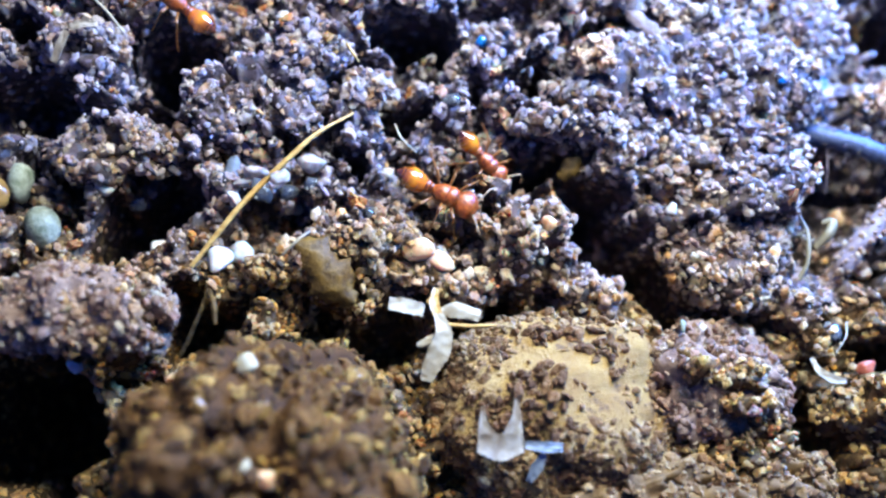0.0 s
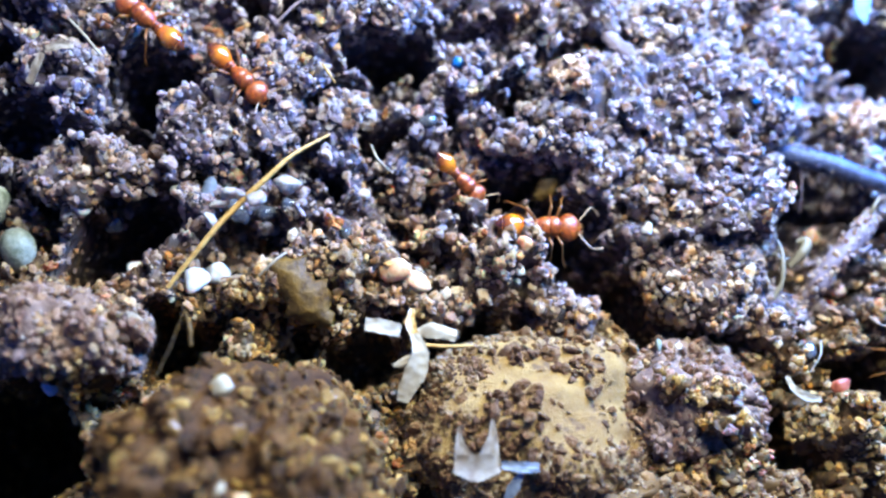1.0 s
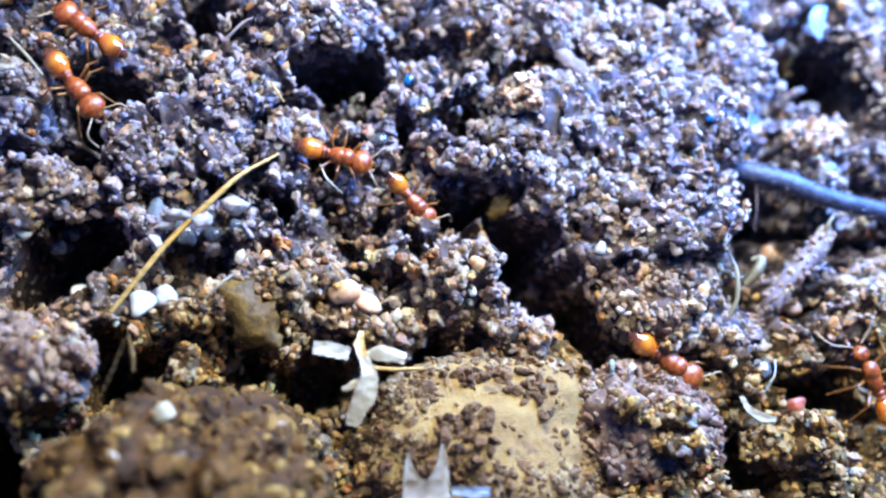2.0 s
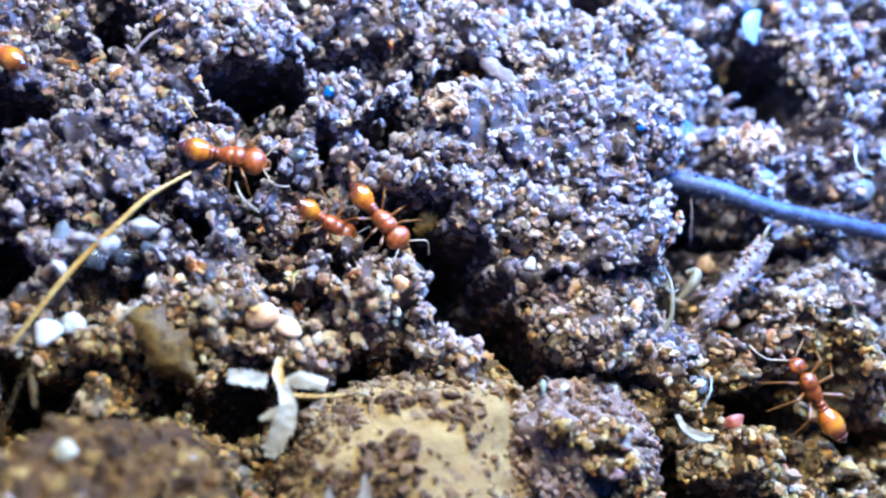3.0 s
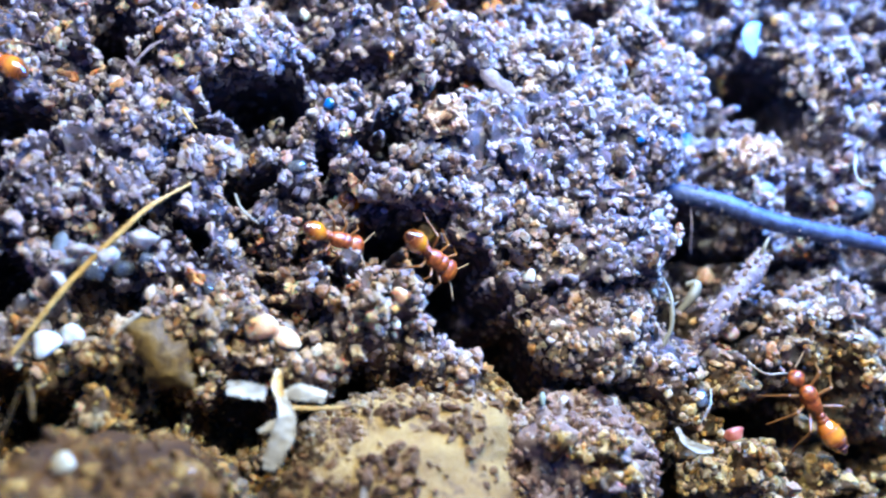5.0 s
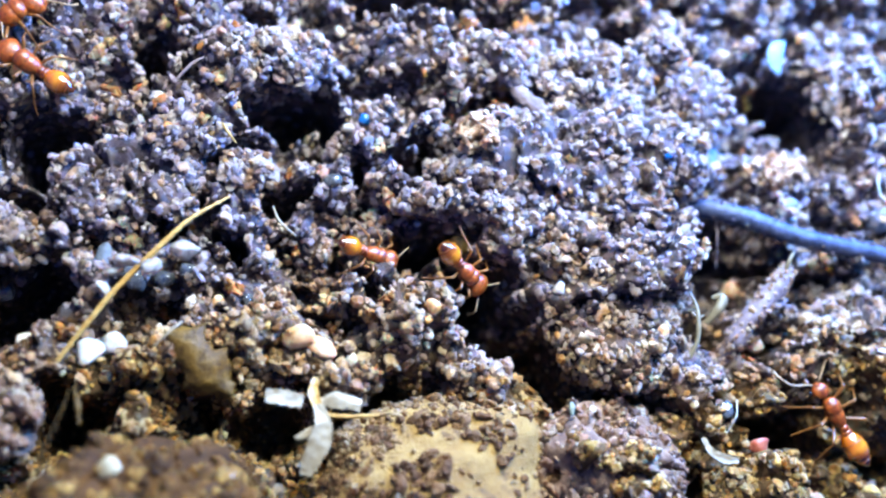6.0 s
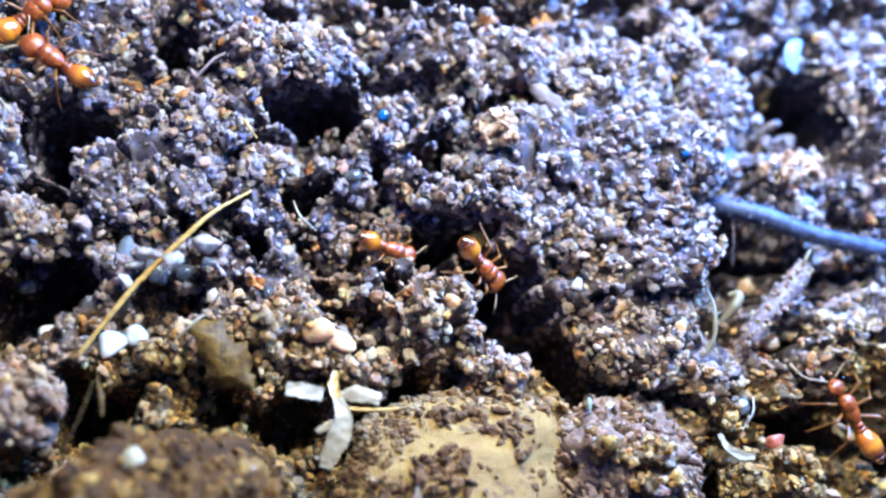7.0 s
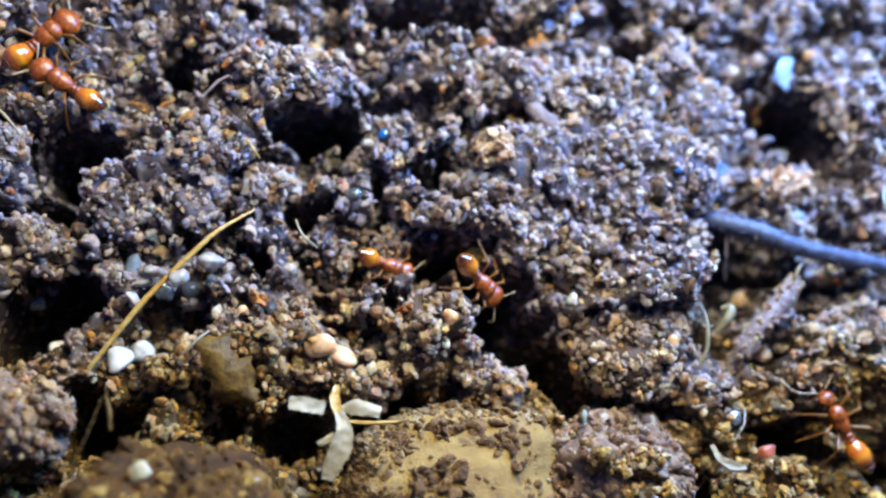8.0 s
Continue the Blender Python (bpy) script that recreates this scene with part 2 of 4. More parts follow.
FROST = plain_material("frosted_quartz", (0.42, 0.35, 0.28), (0.82, 0.73, 0.6), 5.0, 0.35, 0.4, clear=0.25, bump_mm=0.08, albedo=0.6, glow=0.5)
SEED = plain_material("seed_skin", (0.15, 0.17, 0.08), (0.62, 0.62, 0.42), 1.6, 0.6, 0.3, bump_mm=0.3)
FIBRE = plain_material("fibre", (0.26, 0.19, 0.08), (0.46, 0.36, 0.18), 2.0, 0.5)
BRIGHT = plain_material("bright_flake", (0.28, 0.36, 0.44), (0.52, 0.62, 0.72), 1.6, 0.25, 0.6)
PAPER = plain_material("papery_husk", (0.45, 0.3, 0.15), (0.85, 0.7, 0.46), 2.4, 0.55, 0.3, clear=0.45, albedo=0.5)
FLAKE = plain_material("pale_flake", (0.26, 0.3, 0.32), (0.5, 0.53, 0.54), 1.6, 0.5, 0.4, clear=0.25)
ANT_RED = plain_material("ant_body", (0.1, 0.012, 0.001), (0.62, 0.14, 0.008), 6.0, 0.38, 0.5, 0.15, coat=0.2, bump_mm=0.06, albedo=0.75, glow=0.3)
ANT_AMBER = gaster_material()
ANT_LEG = plain_material("ant_leg", (0.18, 0.05, 0.006), (0.45, 0.18, 0.03), 3.0, 0.35, 0.5, 0.3, bump_mm=0.006, albedo=0.65)
ANT_FEELER = plain_material("ant_antenna", (0.35, 0.2, 0.08), (0.6, 0.42, 0.22), 3.0, 0.4, 0.5, bump_mm=0.006, albedo=0.6)
ANT_EYE = plain_material("ant_eye", (0.01, 0.008, 0.007), (0.03, 0.02, 0.02), 3.0, 0.15, 0.6)

# ---- shapes ----
rng = np.random.RandomState(7)


def mesh_of(name, verts, faces, mat, smooth=True):
    me = bpy.data.meshes.new(name)
    me.from_pydata((np.asarray(verts, float) * MM).tolist(), [], [tuple(int(i) for i in f) for f in faces])
    me.materials.append(mat)
    me.polygons.foreach_set("use_smooth", [smooth] * len(me.polygons))
    me.update()
    if smooth and len(me.polygons) < 5000:
        me.set_sharp_from_angle(angle=radians(62))
    return me


def big_mesh(name, verts, tris, mat, smooth=True):
    """A large mesh of triangles or quads, filled from arrays."""
    me = bpy.data.meshes.new(name)
    k = tris.shape[1]
    me.vertices.add(len(verts))
    me.vertices.foreach_set("co", (verts * MM).astype(np.float32).ravel())
    me.loops.add(tris.size)
    me.loops.foreach_set("vertex_index", tris.astype(np.int32).ravel())
    me.polygons.add(len(tris))
    me.polygons.foreach_set("loop_start", np.arange(0, tris.size, k, dtype=np.int32))
    me.polygons.foreach_set("loop_total", np.full(len(tris), k, dtype=np.int32))
    me.materials.append(mat)
    me.update(calc_edges=True)
    me.polygons.foreach_set("use_smooth", np.full(len(tris), smooth))
    me.update()
    return me


def part(name, me, parent, label="", at=None):
    ob = new(name, me)
    ob.parent = parent
    if at is not None:
        ob.matrix_basis = at
    if label:
        tagged(ob, label)
    return ob


def spot(x, y, z, rx=0, ry=0, rz=0):
    return pose(x * MM, y * MM, z * MM, rx, ry, rz)


def ico(sub):
    bm = bmesh.new()
    bmesh.ops.create_icosphere(bm, subdivisions=sub, radius=1.0)
    v = np.array([tuple(q.co) for q in bm.verts])
    f = np.array([[q.index for q in p.verts] for p in bm.faces])
    bm.free()
    return v, f


ICO = {s: ico(s) for s in (1, 2, 3, 4, 5, 6)}


def lumpy(sub, rough, seed, knobs=9):
    """A rounded lump with flats and knobs, about 1 in radius."""
    r = np.random.RandomState(seed)
    v, f = ICO[sub]
    d = r.normal(size=(knobs, 3))
    d /= np.linalg.norm(d, axis=1)[:, None]
    a = r.uniform(-rough, rough, knobs)
    w = np.exp(-((1 - v @ d.T) / 0.28))
    s = np.maximum(1 + w @ a, 0.45)
    if sub < 3:
        v = v + r.normal(size=v.shape) * (0.2 if sub == 1 else 0.13)
    return v * s[:, None], f


def rock(sub, seed, planes=9, jag=0.0, keen=12, near=0.55):
    """A broken grain: flat faces with softened edges."""
    r = np.random.RandomState(seed)
    v, f = ICO[sub]
    n = r.normal(size=(planes, 3))
    n /= np.linalg.norm(n, axis=1)[:, None]
    d = r.uniform(near, 0.95, planes)
    dot = np.maximum(v @ n.T, 0.05)
    s = np.minimum(((d / dot) ** -keen).sum(1) ** (-1 / keen), 1.25)
    return v * s[:, None] + jag * r.normal(size=v.shape), f


def tube(points, radii, sides=8, steps=6):
    """A round tapered tube along a smooth line; closed at both ends."""
    p = np.asarray(points, float)
    r = np.asarray(radii, float) if np.ndim(radii) else np.full(len(p), float(radii))
    q = np.vstack([2 * p[0] - p[1], p, 2 * p[-1] - p[-2]])
    line, rad = [], []
    for i in range(len(p) - 1):
        a, b, c, d = q[i:i + 4]
        for k in range(steps):
            t = k / steps
            line.append(0.5 * (2 * b + (c - a) * t + (2 * a - 5 * b + 4 * c - d) * t * t + (3 * b - a - 3 * c + d) * t ** 3))
            rad.append(r[i] + (r[i + 1] - r[i]) * t)
    line.append(p[-1])
    rad.append(r[-1])
    line, rad = np.array(line), np.array(rad)
    tang = np.gradient(line, axis=0)
    tang /= np.linalg.norm(tang, axis=1)[:, None] + 1e-9
    ref = np.array([0.13, 0.21, 0.97])
    u = np.cross(tang, ref)
    u /= np.linalg.norm(u, axis=1)[:, None] + 1e-9
    w = np.cross(tang, u)
    ang = np.linspace(0, 2 * np.pi, sides, endpoint=False)
    v = line[:, None] + rad[:, None, None] * (np.cos(ang)[None, :, None] * u[:, None] + np.sin(ang)[None, :, None] * w[:, None])
    v = v.reshape(-1, 3)
    f = []
    for i in range(len(line) - 1):
        for k in range(sides):
            f.append((i * sides + k, i * sides + (k + 1) % sides, (i + 1) * sides + (k + 1) % sides, (i + 1) * sides + k))
    f.append(tuple(range(sides))[::-1])
    f.append(tuple((len(line) - 1) * sides + k for k in range(sides)))
    return v, f


def sheet(length, width, thick, bend=0.0, curl=0.0, seed=0, ragged=0.12, point=0.5):
    """A thin curved flake along x, with a thickness, tapered ends and a worn outline."""
    r = np.random.RandomState(seed)
    nx, ny = 15, 7
    us, vs = np.linspace(-1, 1, nx), np.linspace(-1, 1, ny)
    prof = (1 - np.abs(us) ** 2.6) ** point * (1 + ragged * r.normal(size=nx)) * 0.5 * width
    prof = np.maximum(prof, 0.06 * width)
    off = ragged * 0.3 * width * np.cumsum(r.normal(size=nx)) / nx ** 0.5
    top = np.zeros((nx, ny, 3))
    top[..., 0] = us[:, None] * length / 2
    top[..., 1] = vs[None] * prof[:, None] + off[:, None]
    top[..., 2] = bend * us[:, None] ** 2 + curl * vs[None] ** 2 + 0.03 * width * r.normal(size=(nx, ny))
    v = np.concatenate([top.reshape(-1, 3), top.reshape(-1, 3) - (0, 0, thick)])
    idx = np.arange(nx * ny).reshape(nx, ny)
    f = []
    n = nx * ny
    for i in range(nx - 1):
        for j in range(ny - 1):
            a, b, c, d = idx[i, j], idx[i + 1, j], idx[i + 1, j + 1], idx[i, j + 1]
            f += [(a, b, c, d), (d + n, c + n, b + n, a + n)]
    for i in range(nx - 1):
        f += [(idx[i + 1, 0], idx[i, 0], idx[i, 0] + n, idx[i + 1, 0] + n), (idx[i, -1], idx[i + 1, -1], idx[i + 1, -1] + n, idx[i, -1] + n)]
    for j in range(ny - 1):
        f += [(idx[0, j], idx[0, j + 1], idx[0, j + 1] + n, idx[0, j] + n), (idx[-1, j + 1], idx[-1, j], idx[-1, j] + n, idx[-1, j + 1] + n)]
    return v, f


# ---- ground: one crumbly sheet of soil with hollows and swells ----
TABLES = {}


def table(seed):
    if seed not in TABLES:
        TABLES[seed] = np.random.RandomState(seed).rand(256, 256, 4)
    return TABLES[seed]


def soft_noise(x, y, cell, seed):
    """Smooth value noise between -1 and 1."""
    t = table(seed)[..., 0]
    u, v = x / cell, y / cell
    i, j = np.floor(u).astype(int), np.floor(v).astype(int)
    a, b = u - i, v - j
    a, b = a * a * (3 - 2 * a), b * b * (3 - 2 * b)
    g = lambda p, q: t[p & 255, q & 255]
    return 2 * ((g(i, j) * (1 - a) + g(i + 1, j) * a) * (1 - b) + (g(i, j + 1) * (1 - a) + g(i + 1, j + 1) * a) * b) - 1


def packed(x, y, cell, seed):
    """The height of round crumbs of many sizes that lie side by side."""
    t = table(seed)
    i, j = np.floor(x / cell).astype(int), np.floor(y / cell).astype(int)
    best = np.zeros_like(x)
    for di in (-1, 0, 1):
        for dj in (-1, 0, 1):
            q = t[(i + di) & 255, (j + dj) & 255]
            cx, cy = (i + di + q[..., 0]) * cell, (j + dj + q[..., 1]) * cell
            r = cell * (0.45 + 0.45 * q[..., 2])
            d2 = (x - cx) ** 2 + (y - cy) ** 2
            best = np.maximum(best, np.sqrt(np.maximum(r * r - d2, 0)) * (0.5 + 0.6 * q[..., 3]))
    return best


def shards(x, y, cell, seed):
    """The height of broken, tilted, angular fragments that overlap."""
    t, t2 = table(seed), table(seed + 500)
    i, j = np.floor(x / cell).astype(int), np.floor(y / cell).astype(int)
    best = np.full_like(x, -0.3 * cell)
    for di in (-1, 0, 1):
        for dj in (-1, 0, 1):
            q, p = t[(i + di) & 255, (j + dj) & 255], t2[(i + di) & 255, (j + dj) & 255]
            dx, dy = x - (i + di + q[..., 0]) * cell, y - (j + dj + q[..., 1]) * cell
            a = p[..., 0] * 6.28
            u, v = dx * np.cos(a) + dy * np.sin(a), dy * np.cos(a) - dx * np.sin(a)
            r = cell * (0.32 + 0.42 * q[..., 2])
            over = np.maximum(np.maximum(np.abs(u), np.abs(v) * (1 + 0.8 * p[..., 1])), 0.72 * (np.abs(u) + np.abs(v))) - r
            h = cell * 0.75 * q[..., 3] + 0.9 * (p[..., 2] - 0.5) * u + 0.9 * (p[..., 3] - 0.5) * v
            best = np.maximum(best, h - np.where(over > 0, 2.6, 0.25) * (over + 0.25 * cell * (over > 0) * 0))
    return best


HOLLOWS, SWELLS = [], []


def hollow(x, y, rx, ry, turn, depth):
    HOLLOWS.append((x, y, rx, ry, radians(turn), depth))


def swell(x, y, rx, ry, turn, height):
    SWELLS.append((x, y, rx, ry, radians(turn), height))


hollow(-9.00, 7.01, 1.25, 1.09, 0, 3.2)
hollow(-14.12, 5.27, 1.51, 0.80, -10, 2.2)
hollow(-11.02, 4.95, 2.02, 0.46, -8, 1.8)
hollow(-10.14, 1.22, 2.02, 1.01, 35, 2.6)
hollow(-0.25, 8.02, 1.37, 0.88, 0, 3.0)
hollow(-1.73, 8.20, 0.81, 0.55, 20, 2.2)
hollow(3.66, 6.37, 0.73, 0.76, -20, 2.6)
hollow(3.9, 2.95, 1.3, 0.7, 8, 3.2)
hollow(5.5, 1.7, 1.1, 0.95, -40, 3.6)
hollow(6.16, 0.12, 1.51, 1.30, -30, 2.6)
hollow(7.73, -1.15, 0.69, 1.39, 0, 3.4)
hollow(7.92, -2.51, 0.73, 0.71, 0, 3.0)
hollow(9.84, -2.67, 2.12, 0.38, 4, 2.2)
hollow(14.75, 3.1, 0.95, 1.25, -10, 4.2)
hollow(14.2, 1.3, 0.5, 1.3, 0, 2.6)
hollow(-3.87, -2.55, 0.65, 0.71, 0, 2.4)
hollow(-1.90, -3.22, 1.25, 1.09, 20, 1.6)
hollow(-13.89, -6.00, 2.42, 2.52, 0, 6.0)
hollow(-8.34, -2.47, 1.33, 1.09, 30, 3.6)
hollow(2.08, -1.95, 1.05, 0.59, -10, 2.0)
hollow(12.83, -5.87, 1.01, 0.76, -25, 2.2)
hollow(13.72, -6.90, 1.21, 0.84, -40, 1.8)
hollow(-3.62, 6.44, 0.36, 0.55, -30, 1.6)
hollow(-1.15, 5.08, 0.53, 0.42, 0, 1.4)
hollow(1.44, 5.45, 0.44, 0.63, 0, 1.8)
hollow(7.75, 7.86, 0.81, 0.25, -50, 1.8)
hollow(-2.83, 3.03, 0.81, 0.29, -60, 1.2)
hollow(-4.85, 1.04, 0.61, 0.42, 0, 1.2)
hollow(1.87, 1.06, 0.36, 0.50, 0, 1.4)
hollow(-9.60, 2.96, 0.32, 1.05, -20, 1.4)
hollow(10.75, 5.12, 1.01, 0.21, -5, 0.8)
hollow(11.75, 0.76, 1.21, 0.17, -8, 0.7)
hollow(5.06, 6.18, 0.53, 0.29, 0, 1.0)
hollow(-14.83, 8.31, 0.81, 0.53, -20, 1.4)
hollow(4.27, 12.46, 3.03, 0.84, 0, 3.6)
hollow(6.79, 11.89, 1.01, 0.63, -30, 2.0)
hollow(19.0, 8.3, 1.15, 1.15, 0, 6.0)
hollow(11.43, 11.27, 0.89, 0.84, -30, 3.0)
hollow(-3.41, 10.88, 0.44, 0.42, 0, 2.2)
hollow(17.09, -4.14, 1.72, 0.88, -15, 3.4)
hollow(15.53, 1.64, 1.11, 1.05, -20, 0.9)
hollow(17.6, 2.35, 2.3, 0.5, -14, 2.6)
hollow(14.2, 0.5, 0.55, 1.5, 0, 3.2)
hollow(-5.83, 10.37, 0.53, 0.84, 0, 1.4)
hollow(20.98, -5.43, 0.89, 0.76, 0, 2.8)
hollow(15.33, 1.38, 0.89, 1.26, 0, 0.6)
hollow(16.57, -1.15, 0.81, 0.29, 20, 1.4)
hollow(7.15, -0.89, 1.41, 0.71, 0, 1.2)
swell(9.91, 6.49, 4.24, 2.52, -10, 1.3)
swell(10.70, 0.07, 2.42, 2.31, 0, 1.4)
swell(10.6, 2.8, 3.0, 2.2, 0, 1.2)
swell(4.67, 4.42, 2.42, 0.63, -8, 1.2)
swell(5.83, 6.92, 0.81, 0.88, 0, 1.1)
swell(15.60, 5.21, 1.21, 0.84, -10, 0.5)
swell(-11.40, -2.21, 3.33, 1.47, 0, 2.4)
swell(-11.38, 3.56, 2.22, 1.05, 0, 0.9)
swell(-6.64, 5.56, 2.42, 1.47, 0, 0.5)
swell(-12.48, 7.55, 1.82, 1.05, 0, 0.8)
swell(-2.87, 3.03, 1.21, 1.05, 0, 0.4)
swell(0.94, 1.41, 1.82, 0.84, -20, 0.4)
swell(3.30, 0.83, 1.21, 1.05, 0, 1.0)
swell(9.42, -4.40, 2.63, 1.26, -5, 1.8)
swell(14.80, -5.45, 1.41, 1.26, 0, 1.0)
swell(10.53, -7.53, 2.22, 1.26, 0, 1.3)
swell(-5.62, -2.42, 1.21, 0.84, 0, 0.9)
swell(-2.70, 0.38, 2.63, 1.26, 0, 0.4)
swell(-5.86, 7.80, 1.82, 1.05, 0, 0.5)
swell(-2.82, 8.08, 0.81, 0.63, 0, 0.6)
swell(-1.61, 10.18, 2.22, 1.26, 0, 1.2)
swell(6.30, 10.00, 1.82, 1.26, 0, 1.0)
swell(13.06, 10.67, 1.21, 1.05, 0, 0.9)
swell(17.29, 6.00, 1.21, 0.84, 0, 0.5)
swell(18.62, -0.83, 1.82, 1.68, 0, 0.7)
swell(20.42, 9.18, 1.21, 1.89, 0, 1.0)
swell(19.33, -0.35, 2.22, 1.68, 0, 0.6)
swell(14.86, -5.68, 1.82, 1.05, 0, 1.0)
swell(-9.67, 5.65, 1.21, 0.84, 0, 0.3)
swell(-5.38, 8.76, 1.21, 0.84, 0, 0.5)
swell(0.35, 6.54, 0.81, 0.84, 0, 0.4)


def reach(x, y, form):
    cx, cy, rx, ry, a, _ = form
    dx, dy = x - cx, y - cy
    u, v = dx * math.cos(a) + dy * math.sin(a), -dx * math.sin(a) + dy * math.cos(a)
    return (u / rx) ** 2 + (v / ry) ** 2


def broad_height(x, y):
    """Hollows and swells without crumbs; also how deep in a hollow a place lies."""
    wx = x + 0.5 * soft_noise(x, y, 1.3, 11) + 0.28 * soft_noise(x, y, 0.55, 12)
    wy = y + 0.5 * soft_noise(x, y, 1.3, 13) + 0.28 * soft_noise(x, y, 0.55, 14)
    h = 0.6 * soft_noise(x, y, 3.1, 15) + 0.8 * soft_noise(wx, wy, 1.45, 16)
    for form in SWELLS:
        h = h + 0.85 * form[5] * np.exp(-reach(wx, wy, form) ** 2.2)
    crack = np.exp(-(soft_noise(wx, wy, 1.7, 17) / 0.13) ** 2) * np.clip(0.5 + 1.6 * soft_noise(x, y, 2.7, 18), 0, 1)
    gaps = np.clip((soft_noise(wx, wy, 0.85, 19) - 0.36) / 0.16, 0, 1) + np.clip((soft_noise(wy, wx, 1.6, 20) - 0.5) / 0.14, 0, 1)
    h = h - 2.0 * crack - 1.5 * gaps
    pit = np.zeros_like(x)
    for form in HOLLOWS:
        pit = np.maximum(pit, 2.1 * form[5] * np.exp(-reach(wx, wy, form) ** 5 * 0.9))
    return h - pit, pit


def full_height(x, y):
    h, pit = broad_height(x, y)
    wx, wy = x + 0.12 * soft_noise(x, y, 0.4, 21), y + 0.12 * soft_noise(x, y, 0.4, 22)
    calm = 1 - 0.45 * np.clip(pit / 2, 0, 1)
    return h + calm * (0.6 * packed(wx, wy, 1.7, 23) + 0.75 * shards(wx, wy, 1.1, 24) + 0.45 * shards(wx, wy, 0.42, 25) + 0.3 * packed(wx, wy, 0.29, 26)) - 0.72


def graded(lo, hi, step):
    inner = np.arange(lo, hi, step)
    outer = np.cumsum(step * 1.32 ** np.arange(1, 31))
    return np.concatenate([lo - outer[::-1], inner, inner[-1] + outer])


GX, GY = graded(-17.5, 26.0, 0.068), graded(-11.5, 15.5, 0.068)
gx, gy = np.meshgrid(GX, GY)
GZ = full_height(gx, gy)
GB, GP = broad_height(gx, gy)
near = np.clip(1.6 - np.hypot(gx / 60, gy / 50), 0, 1)
GZ = GZ * near


def sample(grid, x, y):
    i = np.clip(np.searchsorted(GX, x) - 1, 0, len(GX) - 2)
    j = np.clip(np.searchsorted(GY, y) - 1, 0, len(GY) - 2)
    a, b = (x - GX[i]) / (GX[i + 1] - GX[i]), (y - GY[j]) / (GY[j + 1] - GY[j])
    return (grid[j, i] * (1 - a) + grid[j, i + 1] * a) * (1 - b) + (grid[j + 1, i] * (1 - a) + grid[j + 1, i + 1] * a) * b


def rest_z(x, y, r=0.5):
    """The height on which a thing of radius r comes to rest."""
    a = np.linspace(0, 2 * np.pi, 12, endpoint=False)
    z = sample(GZ, np.append(x + r * np.cos(a), x), np.append(y + r * np.sin(a), y))
    return float(np.percentile(z, 70))


nx, ny = len(GX), len(GY)
idx = np.arange(nx * ny).reshape(ny, nx)
quads = np.stack([idx[:-1, :-1], idx[:-1, 1:], idx[1:, 1:], idx[1:, :-1]], -1).reshape(-1, 4)
ground = new("ground", big_mesh("ground", np.stack([gx, gy, GZ], -1).reshape(-1, 3), quads, SOIL))
tagged(ground, "dark brown crumbly moist soil with pits and lumps", "soil", kind="structure")


def cluster(seed, count=7):
    """A crumb built of several broken grains that stick together."""
    r = np.random.RandomState(seed)
    vs, fs = [], []
    for k in range(count):
        v, f = rock(1, seed * 20 + k, 7, 0.1, 20, 0.45)
        c = r.normal(size=3)
        c = c / np.linalg.norm(c) * (0.0 if k == 0 else 0.58)
        vs.append(v * (r.uniform(0.3, 0.66) if k else 0.7) * (1, r.uniform(0.65, 1), r.uniform(0.6, 0.95)) + c)
        fs.append(f + 12 * k)
    return np.concatenate(vs), np.concatenate(fs)


def turns(r, n):
    """n random turns as matrices."""
    w, a, b, c = (lambda q: (q / np.linalg.norm(q, axis=1)[:, None]).T)(r.normal(size=(n, 4)))
    return np.stack([1 - 2 * (b * b + c * c), 2 * (a * b - c * w), 2 * (a * c + b * w), 2 * (a * b + c * w), 1 - 2 * (a * a + c * c), 2 * (b * c - a * w), 2 * (a * c - b * w), 2 * (b * c + a * w), 1 - 2 * (a * a + b * b)], -1).reshape(n, 3, 3)


SOFT = [rock(2, 640 + k, 6 + k % 4, 0.1, 30, 0.38) for k in range(48)]
SHARP = [rock(1, 680 + k, 7, 0.1, 20, 0.45) for k in range(24)]


def grains_at(places, sizes, library, r, flat=0.45):
    """Grains of the given radii at the given places, each turned and stretched its own way; small ones have fewer faces."""
    big = sizes > 0.19
    if library is SOFT and not big.all():
        v, f = grains_at(places[~big], sizes[~big], SHARP, r, flat)
        if not big.any():
            return v, f
        w, g = grains_at(places[big], sizes[big], SOFT, r, flat)
        return np.concatenate([v, w]), np.concatenate([f, g + len(v)])
    shapes, f = np.array([v for v, _ in library]), library[0][1]
    n = len(places)
    body = shapes[r.randint(0, len(shapes), n)] * np.stack([np.ones(n), r.uniform(flat, 1, n), r.uniform(flat, 1, n)], -1)[:, None]
    v = np.einsum("nij,nkj->nki", turns(r, n), body) * sizes[:, None, None] + places[:, None]
    return v.reshape(-1, 3), (f[None] + (np.arange(n) * shapes.shape[1])[:, None, None]).reshape(-1, 3)


